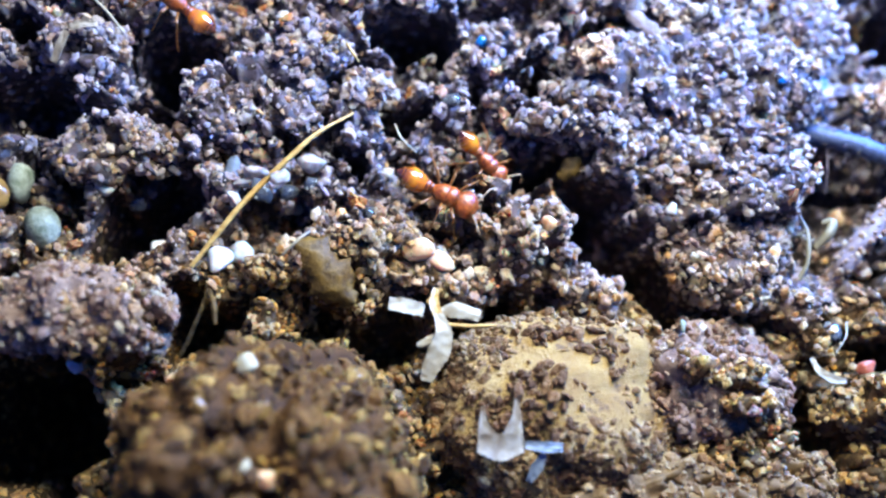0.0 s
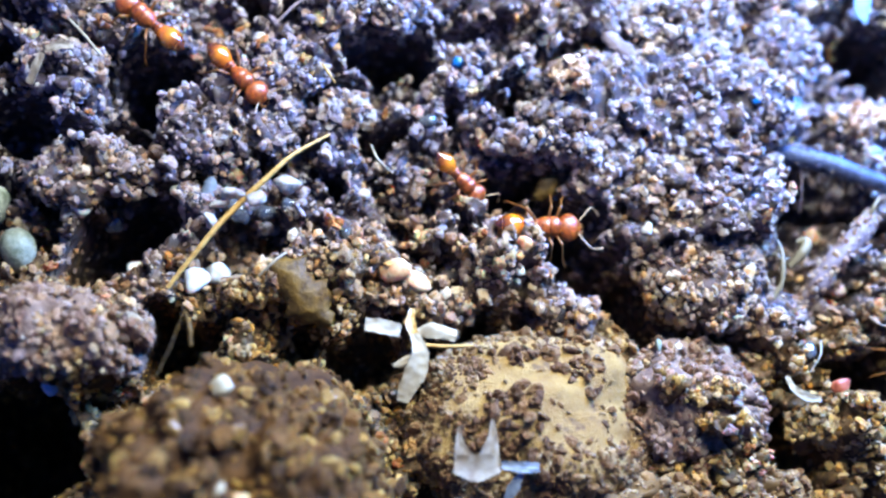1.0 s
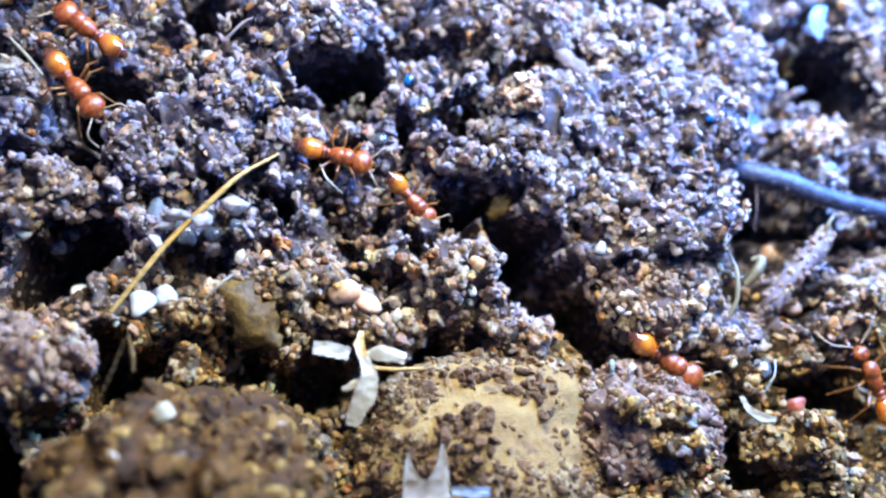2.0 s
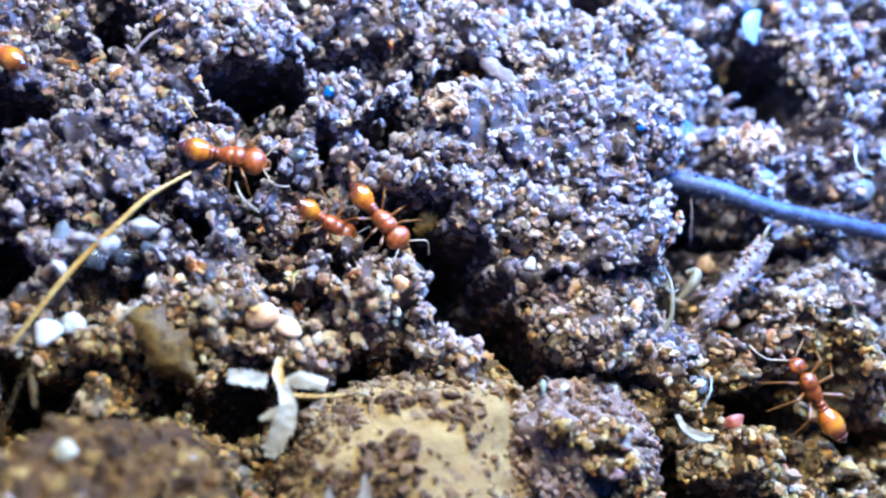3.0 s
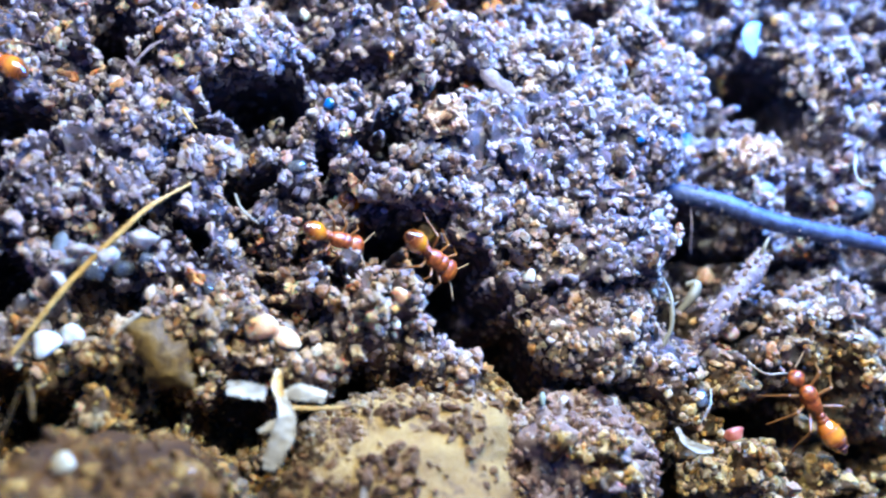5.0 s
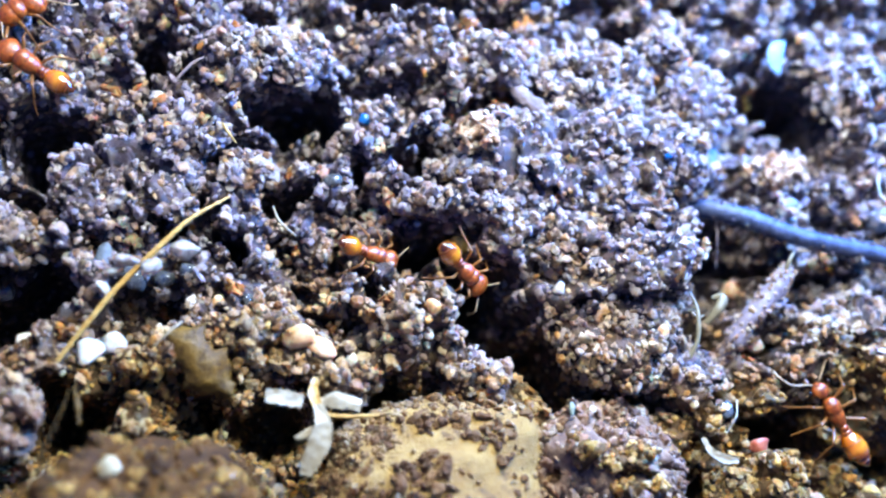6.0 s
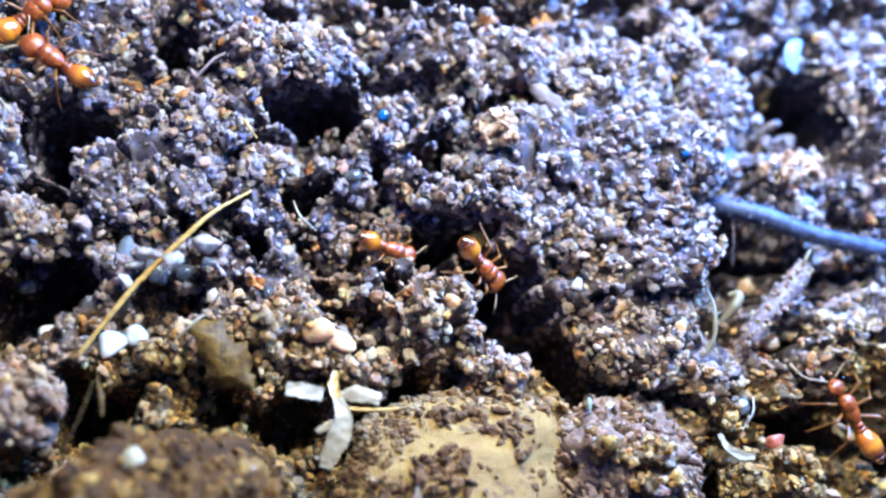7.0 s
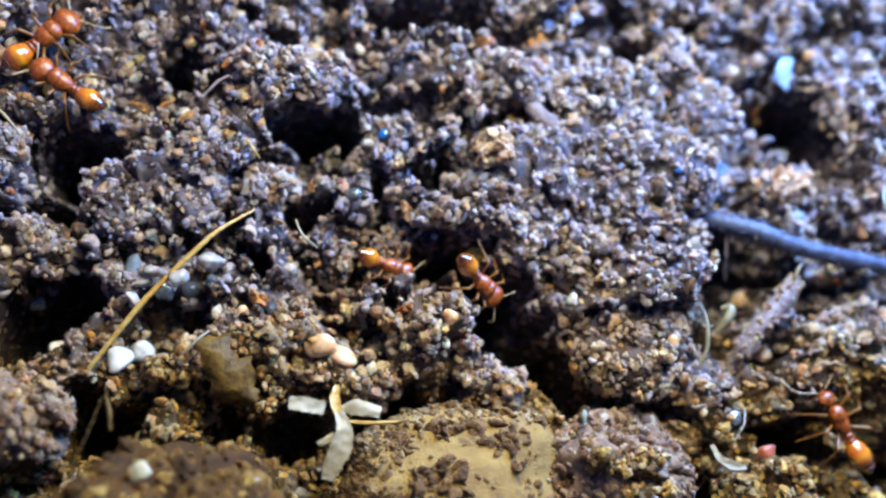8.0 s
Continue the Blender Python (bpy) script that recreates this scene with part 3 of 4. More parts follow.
def scatter(name, count, sizes, library, mat, seed, label, category, keep, sink=0.25, bunch=1, smooth=True):
    """Very many loose grains on the soil, singly or in bunches that stick together, as one object."""
    r = np.random.RandomState(seed)
    x, y = r.uniform(-17, 25.5, count), r.uniform(-10.5, 14.5, count)
    ok = r.rand(count) < keep(x, y, sample(GP, x, y))
    x, y = x[ok], y[ok]
    z = sample(GZ, x, y)
    if bunch > 1:
        x, y, z = np.repeat(x, bunch), np.repeat(y, bunch), np.repeat(z, bunch)
        d = r.normal(size=(len(x), 3))
        d *= (r.uniform(0.6, 1.15, len(x)) * 1.7 * sizes[0] / np.linalg.norm(d, axis=1))[:, None]
        x, y, z = x + d[:, 0], y + d[:, 1], z + d[:, 2] + sizes[0]
    s = sizes[0] * (sizes[1] / sizes[0]) ** (r.rand(len(x)) ** 1.7)
    v, f = grains_at(np.stack([x, y, z + s * (0.5 - sink)], -1), s, library, r)
    return tagged(new(name, big_mesh(name, v, f, mat, smooth)), label, category, kind="stuff")


open_ground = lambda x, y, pit: np.clip(1.15 - 0.4 * pit, 0.3, 1)
gs = np.hypot(np.gradient(GB, GX, axis=1), np.gradient(GB, GY, axis=0))
steep = lambda x, y, pit: np.clip(sample(gs, x, y) / 14 - 0.08, 0, 1) * np.clip(1.1 - 0.1 * pit, 0.5, 1)
scatter("soil_grains", 14500, (0.09, 0.3), SOFT, SANDY, 3, "pale lilac, cream and tan translucent grains covering the soil", "soil grains", open_ground, 0.62, smooth=False)
scatter("soil_clumps", 1150, (0.13, 0.27), SOFT, SANDY, 2, "rough pale and brown clumps of soil grains stuck together", "soil clumps", open_ground, 0.4, 7, smooth=False)
scatter("wall_crumbs", 72000, (0.12, 0.24), SHARP, SANDY, 6, "soil grains sticking to the walls of the pits", "soil grains", steep, 0.3, smooth=False)
scatter("fine_soil", 11000, (0.06, 0.11), SHARP, CRUMB, 4, "fine brown soil grains between the larger ones", "soil grains", open_ground, smooth=False)
scatter("sand_grains", 1500, (0.06, 0.13), SHARP, GRAIN, 5, "small pale glinting sand grains among the soil", "sand grains", open_ground, 0.0, smooth=False)


def thing(name, me, x, y, z, label, category, rx=0, ry=0, rz=0, group=""):
    ob = new(name, me)
    ob.matrix_basis = spot(x, y, z, rx, ry, rz)
    return tagged(ob, label, category, group)


# ---- the large lumps: stone and clod ----
def crust_on(verts, normals, count, sizes, seed, keep, squash=1.0):
    """Soil crumbs stuck to a lump, as one mesh."""
    r = np.random.RandomState(seed)
    pick = r.randint(0, len(verts), count * 3)
    pick = pick[r.rand(len(pick)) < keep(verts[pick], normals[pick])][:count]
    shapes = [cluster(seed * 30 + k, 4)[0] for k in range(10)]
    vs, fs, n = [], [], 0
    for i in pick:
        s = 1.3 * sizes[0] * (sizes[1] / sizes[0]) ** r.rand()
        q = Euler(r.uniform(0, 6.28, 3)).to_matrix()
        b = (shapes[r.randint(10)] * (1, r.uniform(0.6, 1), r.uniform(0.5, 0.9))) @ np.array(q).T
        b = b - (1 - squash) * (b @ normals[i])[:, None] * normals[i]
        vs.append(b * s + verts[i] + normals[i] * s * 0.12 + r.normal(size=3) * 0.05)
        fs.append(cluster(1, 4)[1] + n)
        n += len(vs[-1])
    return np.concatenate(vs), np.concatenate(fs)


def dust_on(verts, normals, count, sizes, seed, keep=lambda p, n: (n[:, 2] > -0.3) * 1.0, lift=-0.12):
    """Single grains stuck all over a lump, as one mesh."""
    r = np.random.RandomState(seed)
    pick = r.randint(0, len(verts), count * 6)
    pick = pick[r.rand(len(pick)) < keep(verts[pick], normals[pick])][:count]
    s = sizes[0] * (sizes[1] / sizes[0]) ** (r.rand(len(pick)) ** 1.5)
    return grains_at(verts[pick] + normals[pick] * (lift * s)[:, None] + r.normal(size=(len(pick), 3)) * 0.03, s, SOFT, r)


def lump_surface(centre, radii, square, rough, seed, fine):
    v = ICO[6][0].copy()
    nrm = v.copy()
    v = np.sign(v) * np.abs(v) ** square
    v = v * radii
    a, b = v[:, 0] + 0.6 * v[:, 2], v[:, 1] - 0.5 * v[:, 2]
    d = rough * (soft_noise(a, b, 2.6, seed) + 0.55 * soft_noise(a, b, 1.1, seed + 1)) + fine * (packed(a, b, 0.95, seed + 2) + packed(a, b, 0.42, seed + 3) - 0.5)
    v = v + nrm * d[:, None]
    return v + centre, nrm


def tan_stone():
    c = np.array([3.9, -5.75, -0.25])
    v, nrm = lump_surface(c, np.array([4.5, 3.5, 2.35]), 1.0, 0.5, 41, 0.16)
    ob = thing("stone", mesh_of("stone", v - c, ICO[6][1], STONE), *c, "tan stone spotted with dark soil, half buried in the ground", "stone")
    rim = lambda p, n: (n[:, 2] > -0.2) * np.clip(0.06 + 0.8 * np.clip(-(p[:, 1] + 5.9), 0, 2) + 1.6 * np.clip(np.hypot((p[:, 0] - 4.6) / 4.0, (p[:, 1] + 5.2) / 3.0) - 0.72, 0, 1), 0, 1)
    cv, cf = dust_on(v, nrm, 3200, (0.09, 0.27), 46, rim)
    tagged(part("soil_crust", big_mesh("soil_crust", cv - c, cf, STONECRUMB, False), ob, "brown soil crumbs stuck to the stone"), kind="stuff")
    spots = lambda p, n: (n[:, 2] > 0.3) * (soft_noise(p[:, 0], p[:, 1], 0.8, 47) > 0.36) * 1.0
    cv, cf = dust_on(v, nrm, 700, (0.11, 0.32), 48, spots, 0.1)
    tagged(part("soil_crust", big_mesh("soil_crust", cv - c, cf, SPOTCRUMB, False), ob, "dark brown patches of soil on the stone"), kind="stuff")


def soil_clod():
    c = np.array([-6.35, -8.7, 1.2])
    v, nrm = lump_surface(c, np.array([5.0, 4.9, 4.9]), 0.9, 0.9, 51, 1.1)
    ob = thing("soil_clod", mesh_of("soil_clod", v - c, ICO[6][1], CLOD), *c, "big brown clod of moist soil standing proud of the ground", "soil clod")
    cv, cf = dust_on(v, nrm, 1700, (0.15, 0.5), 56, lambda p, n: (n[:, 2] > -0.1) * 1.0)
    tagged(part("soil_crust", big_mesh("soil_crust", cv - c, cf, GOLDCRUMB, False), ob, "golden brown crumbs of the clod"), kind="stuff")
    top = lambda x, y: float(v[np.argmin((v[:, 0] - x) ** 2 + (v[:, 1] - y) ** 2 + 40.0 * (v[:, 2] < 1)), 2])
    k = 0
    for x, y, r, mat in ((-6.62, -4.32, 0.4, CREAM), (-6.59, -7.4, 0.36, CREAM), (-5.96, -7.72, 0.38, TANGRAIN), (-9.72, -5.15, 0.3, AMBER), (-9.0, -4.5, 0.3, TANGRAIN), (-6.21, -5.84, 0.4, AMBER), (-1.98, -6.88, 0.45, AMBER), (-5.18, -6.49, 0.36, AMBER), (-4.06, -6.04, 0.33, AMBER), (-9.94, -5.54, 0.16, CLEAR), (-3.24, -4.75, 0.4, AMBER), (-7.9, -5.6, 0.3, AMBER)):
        gv, gf = rock(3, 500 + k, 11)
        r *= 0.85
        k += 1
        part("grain", mesh_of("grain", gv * (r * 1.15, r * 0.85, r * 0.8), gf, mat), ob, "pale grain stuck in the clod", spot(x - c[0], y - c[1], top(x, y) - c[2] + 0.02, 0, 0, 37 * k))
    gv, gf = lumpy(3, 0.3, 530)
    part("chip", mesh_of("chip", gv * (1.0, 0.28, 0.25), gf, AMBER), ob, "long yellowish chip stuck in the clod", spot(-8.45 - c[0], -5.0 - c[1], top(-8.45, -5.0) - c[2] + 0.15, 0, 0, 10))


MASSES = (
    ((4.8, 4.42, 0.55), (2.7, 0.72, 0.85), 240, "pale ridge of crumbly soil arching over the pit"),
    ((10.50, -0.23, 0.00), (2.3, 1.9, 1.5), 330, "large crumbly soil mass with an undercut foot"),
    ((10.07, 6.23, 0.10), (4.3, 2.5, 1.6), 560, "broad pale hump of crumbly soil"),
    ((10.3, 9.3, 0.0), (2.6, 1.3, 1.35), 300, "pale crumbly soil behind the broad hump"),
    ((14.4, 8.5, -0.1), (1.4, 1.6, 1.1), 170, "pale crumbly soil beside a large dark hole"),
    ((10.60, 2.75, -0.05), (2.7, 1.9, 1.45), 330, "crumbly soil saddle between two pale humps"),
    ((7.45, 3.2, 0.1), (1.5, 1.5, 1.15), 190, "crumbly slope beside the pit"),
    ((5.3, 5.65, 0.2), (1.5, 0.8, 0.9), 120, "pale crumbly soil behind the ridge"),
    ((3.31, 0.90, 0.10), (1.15, 0.9, 0.9), 110, "small crumbly soil mound at the pit's edge"),
    ((-11.26, 3.39, 0.10), (2.3, 1.05, 1.1), 230, "crumbly soil mass between dark gaps"),
    ((-12.44, 7.19, 0.10), (1.7, 1.1, 1.0), 170, "crumbly soil mass beside a dark hole"),
    ((-6.53, 5.51, 0.00), (2.5, 1.5, 0.9), 260, "low grey soil mass with fine crumbs"),
    ((-2.55, 5.89, 0.10), (1.0, 0.8, 0.8), 90, "small knobbly soil mass"),
    ((-4.45, 7.30, 0.20), (1.5, 0.9, 0.8), 130, "knobbly soil mass above the straw"),
    ((-1.62, 9.99, 0.30), (2.1, 1.2, 1.2), 240, "pale knobbly soil mass at the rim of a pit"),
    ((6.37, 9.94, 0.20), (1.7, 1.1, 1.1), 180, "pale soil mass below a dark cavity"),
    ((12.96, 10.46, 0.30), (1.1, 0.9, 0.9), 110, "pale soil mass between two holes"),
    ((20.60, 8.93, 0.10), (1.4, 2.0, 1.1), 180, "soil mass beside a large dark hole"),
    ((19.43, -0.58, 0.00), (2.1, 1.5, 1.0), 240, "brown soil mass below the root"),
    ((14.81, -5.96, 0.30), (1.7, 1.0, 1.1), 170, "brown soil mass in front of a red grain"),
    ((-2.90, 0.44, 0.10), (1.9, 0.8, 0.7), 170, "brown soil mass below the ants' path"),
    ((-5.62, -0.68, 0.20), (1.2, 0.7, 0.7), 90, "brown soil mass beside the dead leaf"),
    ((-0.55, -0.86, 0.10), (1.4, 0.6, 0.6), 90, "brown crumbs heaped above the husk"),
    ((5.11, -1.38, 0.00), (1.5, 0.55, 0.7), 100, "grey soil mass at the pit's lower edge"),
)


def soil_mass(c, radii, seed, count, label, mat=None, crumb=None):
    """A crumbly mass of soil that stands out of the ground and overhangs it a little."""
    c, radii = np.array(c), np.array(radii)
    sub = 6 if max(radii) > 2.0 else 5
    nrm, f = ICO[sub]
    v = np.sign(nrm) * np.abs(nrm) ** 0.85 * radii
    a, b = v[:, 0] + 0.6 * v[:, 2] + 3 * seed, v[:, 1] - 0.5 * v[:, 2]
    d = 0.3 * soft_noise(a, b, 1.3, 31) + 0.3 * soft_noise(a, b, 0.6, 32) + 0.35 * shards(a, b, 0.45, 33) + 0.3 * packed(a, b, 0.28, 34) - 0.2
    d = d - 0.9 * np.clip((soft_noise(a, b, 0.8, 35) - 0.36) / 0.16, 0, 1) - 0.8 * np.exp(-(soft_noise(a, b, 1.5, 36) / 0.1) ** 2) * (soft_noise(a, b, 2.2, 37) > 0)
    v = v + nrm * d[:, None] + c
    ob = thing("soil_mass", mesh_of("soil_mass", v, f, mat or SOIL), 0, 0, 0, label, "soil lump", group="crumbly soil masses")
    cv, cf = dust_on(v, nrm, int(count * 2.8), (0.1, 0.3), seed + 1)
    tagged(part("soil_crust", big_mesh("soil_crust", cv, cf, crumb or SANDY, False), ob, "pale and brown grains stuck together"), kind="stuff")


tan_stone()
soil_clod()
for k, (c, radii, count, label) in enumerate(MASSES):
    soil_mass(c, radii, 400 + 7 * k, count, label)
soil_mass((5.65, 7.0, 1.3), (0.9, 0.85, 0.85), 561, 90, "rounded pinkish tan clump of sandy soil", PINK, PINKCRUMB)
soil_mass((17.45, 5.85, -0.1), (1.3, 0.75, 0.7), 568, 60, "pinkish tan patch of sandy soil above the root", PINK, PINKCRUMB)
soil_mass((-12.0, -2.3, 0.6), (3.1, 1.45, 1.6), 351, 300, "reddish brown clod of soil behind the large clod", REDSOIL, REDCRUMB)
soil_mass((9.3, -4.9, 0.25), (3.0, 2.3, 1.3), 361, 330, "crumbly brown clod beside the tan stone", REDSOIL, REDCRUMB)
soil_mass((6.6, -8.9, 0.5), (4.2, 1.5, 1.6), 371, 330, "golden brown crumbs heaped along the tan stone", GOLDSOIL, STONECRUMB)
soil_mass((11.9, -8.5, 0.2), (2.2, 1.3, 1.3), 381, 200, "golden brown mound of soil crumbs", GOLDSOIL, STONECRUMB)


# ---- plant bits ----
def on(points, lift):
    """Points of a line laid on the soil."""
    return [(x, y, rest_z(x, y, 0.3) + lift if z is None else z) for x, y, z in points]


def straw():
    pts = [(-3.16, 4.73, 0.75), (-4.45, 3.85, 1.15), (-5.4, 2.95, 1.2), (-6.2, 2.2, 1.05), (-7.0, 1.35, 1.0), (-7.75, 0.4, 0.95), (-8.65, -0.75, 0.8)]
    v, f = tube(pts, [0.04, 0.08, 0.1, 0.11, 0.1, 0.095, 0.08], 8, 6)
    ob = new("straw", mesh_of("straw", v, f, STRAW))
    tagged(ob, "thin yellow straw fibre lying bent across the soil", "straw")


def root():
    pts = [(13.7, 4.75, -0.9), (14.6, 4.4, -0.1), (15.92, 3.9, 0.3), (17.61, 3.2, 0.45), (19.57, 2.7, 0.5), (21.34, 2.34, 0.45), (23.5, 1.8, 0.3), (26.5, 0.6, -0.4)]
    v, f = tube(pts, [0.3, 0.38, 0.4, 0.36, 0.34, 0.33, 0.32, 0.3], 12, 8)
    ob = new("root", mesh_of("root", v, f, ROOT))
    tagged(ob, "dark blue-grey smooth root lying in the soil", "root")
    nrm = v - np.repeat(v.reshape(-1, 12, 3).mean(1), 12, 0)
    nrm /= np.linalg.norm(nrm, axis=1)[:, None] + 1e-9
    cv, cf = crust_on(v, nrm, 150, (0.06, 0.18), 66, lambda p, n: (np.abs(n[:, 1]) > 0.55) * (n[:, 2] < 0.75) * 1.0)
    tagged(part("soil_crust", big_mesh("soil_crust", cv, cf, CRUMB, False), ob, "crumbs clinging to the root"), kind="stuff")
    v, f = tube([(14.9, 4.1, -0.2), (14.8, 3.2, -0.1), (14.8, 2.2, -0.5)], [0.04, 0.03, 0.02], 6, 6)
    part("rootlet", mesh_of("rootlet", v, f, TWIG), ob, "fine rootlet hanging from the root")


def twig():
    pts = [(17.15, 1.95, 0.6), (16.5, 1.2, 0.75), (15.5, 0.2, 0.6), (14.8, -0.7, 0.35), (14.3, -1.4, 0.0)]
    v, f = tube(pts, [0.26, 0.4, 0.4, 0.37, 0.22], 12, 10)
    v = v + 0.07 * np.stack([soft_noise(v[:, 0] + v[:, 2], v[:, 1], 0.3, 61), soft_noise(v[:, 0], v[:, 1] + v[:, 2], 0.3, 62), soft_noise(v[:, 1], v[:, 2], 0.3, 63)], -1)
    ob = new("twig", mesh_of("twig", v, f, TWIG))
    tagged(ob, "short knobbly grey twig leaning in a hollow", "twig")
    nrm = v - np.repeat(v.reshape(-1, 12, 3).mean(1), 12, 0)
    nrm /= np.linalg.norm(nrm, axis=1)[:, None] + 1e-9
    cv, cf = dust_on(v, nrm, 260, (0.08, 0.2), 68, lambda p, n: 0.8 + 0 * n[:, 2])
    tagged(part("soil_crust", big_mesh("soil_crust", cv, cf, REDCRUMB, False), ob, "crumbs clinging to the twig"), kind="stuff")
    v, f = tube([(15.9, 0.55, 0.7), (16.4, 0.45, 0.8), (17.0, 0.75, 0.55)], [0.14, 0.12, 0.04], 8, 5)
    part("side_shoot", mesh_of("side_shoot", v, f, TWIG), ob)
    v, f = tube([(16.9, 1.7, 0.75), (17.0, 2.1, 1.0), (17.25, 2.45, 1.0)], [0.1, 0.08, 0.05], 8, 5)
    part("side_shoot", mesh_of("side_shoot", v, f, FIBRE), ob)


def ribbon(points, widths, thick=0.03, cup=0.1, seed=0):
    """A flat torn strip with a thickness along a smooth line, a little cupped, with uneven edges."""
    r = np.random.RandomState(seed)
    p, w = np.asarray(points, float), np.asarray(widths, float)
    t = np.linspace(0, len(p) - 1, 6 * (len(p) - 1) + 1)
    line = np.stack([np.interp(t, np.arange(len(p)), p[:, k]) for k in range(3)], -1)
    for _ in range(3):
        line[1:-1] = (line[:-2] + 2 * line[1:-1] + line[2:]) / 4
    wide = np.interp(t, np.arange(len(p)), w)
    tang = np.gradient(line, axis=0)
    side = np.stack([-tang[:, 1], tang[:, 0], 0 * tang[:, 0]], -1)
    side /= np.linalg.norm(side, axis=1)[:, None] + 1e-9
    n, across = len(t), np.linspace(-1, 1, 7)
    left, right = 0.5 * wide * (1 + 0.03 * r.normal(size=n)), 0.5 * wide * (1 + 0.03 * r.normal(size=n))
    top = np.zeros((n, 7, 3))
    for j, q in enumerate(across):
        top[:, j] = line + side * (q * np.where(q > 0, left, right))[:, None]
        top[:, j, 2] += cup * wide * q * q + 0.02 * r.normal(size=n)
    v = np.concatenate([top.reshape(-1, 3), top.reshape(-1, 3) - (0, 0, thick)])
    idx, m = np.arange(n * 7).reshape(n, 7), n * 7
    rim = list(idx[:, 0]) + list(idx[-1, 1:]) + list(idx[-2::-1, -1]) + list(idx[0, -2:0:-1])
    f = [(idx[i, j], idx[i + 1, j], idx[i + 1, j + 1], idx[i, j + 1]) for i in range(n - 1) for j in range(6)]
    f += [tuple(q + m for q in reversed(g)) for g in f]
    f += [(rim[k], rim[k] + m, rim[(k + 1) % len(rim)] + m, rim[(k + 1) % len(rim)]) for k in range(len(rim))]
    return v, f


def husk():
    ob = new("husk")
    ob.matrix_basis = spot(-0.45, -2.6, 1.5)
    tagged(ob, "dry bleached seed husk split into three pale scales", "seed husk")
    strips = (([(-1.65, 0.42, 0.3), (-1.1, 0.36, 0.25), (-0.45, 0.2, 0.1)], (0.42, 0.52, 0.45), 0.08),
              ([(0.15, 0.12, 0.1), (0.6, 0.22, 0.25), (1.4, -0.02, 0.3)], (0.36, 0.55, 0.4), -0.08),
              ([(0.02, 0.1, 0.15), (0.2, -0.55, 0.3), (0.05, -1.15, 0.25), (-0.28, -1.7, 0.1), (-0.42, -2.15, -0.05)], (0.3, 0.55, 0.75, 0.6, 0.4), 0.07),
              ([(0.12, -0.75, 0.2), (-0.3, -0.85, 0.15), (-0.72, -0.95, 0.05)], (0.5, 0.4, 0.12), -0.1))
    for k, (pts, wd, cup) in enumerate(strips):
        v, f = ribbon(pts, wd, 0.03, cup, 70 + k)
        part("scale", mesh_of("scale", v, f, HUSK), ob)
    v, f = tube([(0.2, -0.25, 0.02), (1.0, -0.34, 0.1), (2.0, -0.34, 0.2)], [0.07, 0.08, 0.05], 7, 5)
    part("stalk", mesh_of("stalk", v, f, STRAW), ob)
    v, f = ribbon([(0.0, 0.05, 0.1), (-0.12, 0.5, 0.05), (-0.02, 1.0, -0.1)], (0.3, 0.36, 0.16), 0.06, 0.15, 78)
    part("stalk", mesh_of("stalk", v, f, STRAW), ob)


def torn_husk():
    ob = new("torn_husk")
    ob.matrix_basis = spot(1.45, -6.4, 2.45)
    tagged(ob, "torn pale papery husk lying on the tan stone", "seed husk")
    strips = (([(-0.8, -0.42, 0.12), (-0.1, -0.6, 0.1), (0.62, -0.45, 0.12)], (0.6, 0.9, 0.6), PAPER),
              ([(-0.62, 0.75, 0.1), (-0.62, 0.2, 0.05), (-0.45, -0.4, 0.02), (-0.3, -0.75, -0.1)], (0.06, 0.3, 0.75, 0.5), PAPER),
              ([(0.5, 0.95, 0.1), (0.48, 0.35, 0.08), (0.3, -0.4, 0.05), (0.2, -0.75, -0.1)], (0.12, 0.34, 0.8, 0.5), PAPER),
              ([(0.75, -0.5, 0.0), (1.3, -0.6, 0.1), (2.0, -0.62, 0.0)], (0.25, 0.38, 0.3), FLAKE),
              ([(1.4, -0.8, -0.1), (1.15, -1.25, -0.2), (0.9, -1.7, -0.4)], (0.2, 0.42, 0.2), FLAKE))
    for k, (pts, wd, mat) in enumerate(strips):
        v, f = ribbon(pts, wd, 0.03, 0.12, 81 + k)
        part("scale", mesh_of("scale", v, f, mat), ob)


def leaves():
    v, f = sheet(3.0, 1.7, 0.05, -0.3, -0.3, 97, 0.3, 0.42)
    thing("dead_leaf", mesh_of("dead_leaf", v, f, LEAF), -4.25, -1.05, 1.05, "curled scrap of brown dead leaf among the crumbs", "leaf", 8, 6, -48)
    v, f = sheet(1.15, 0.75, 0.05, -0.15, -0.12, 92, 0.18, 0.5)
    thing("dead_leaf", mesh_of("dead_leaf", v, f, LEAF), 4.9, 3.05, -0.3, "small brown leaf scrap leaning in the mouth of the pit", "leaf", 20, -15, 50)
    v, f = sheet(1.7, 0.55, 0.05, -0.1, -0.08, 93, 0.12, 0.4)
    thing("dead_leaf", mesh_of("dead_leaf", v, f, TWIG), 7.6, 8.25, 1.0, "narrow grey leaf scrap lying over a slit in the soil", "leaf", 15, 0, -40)


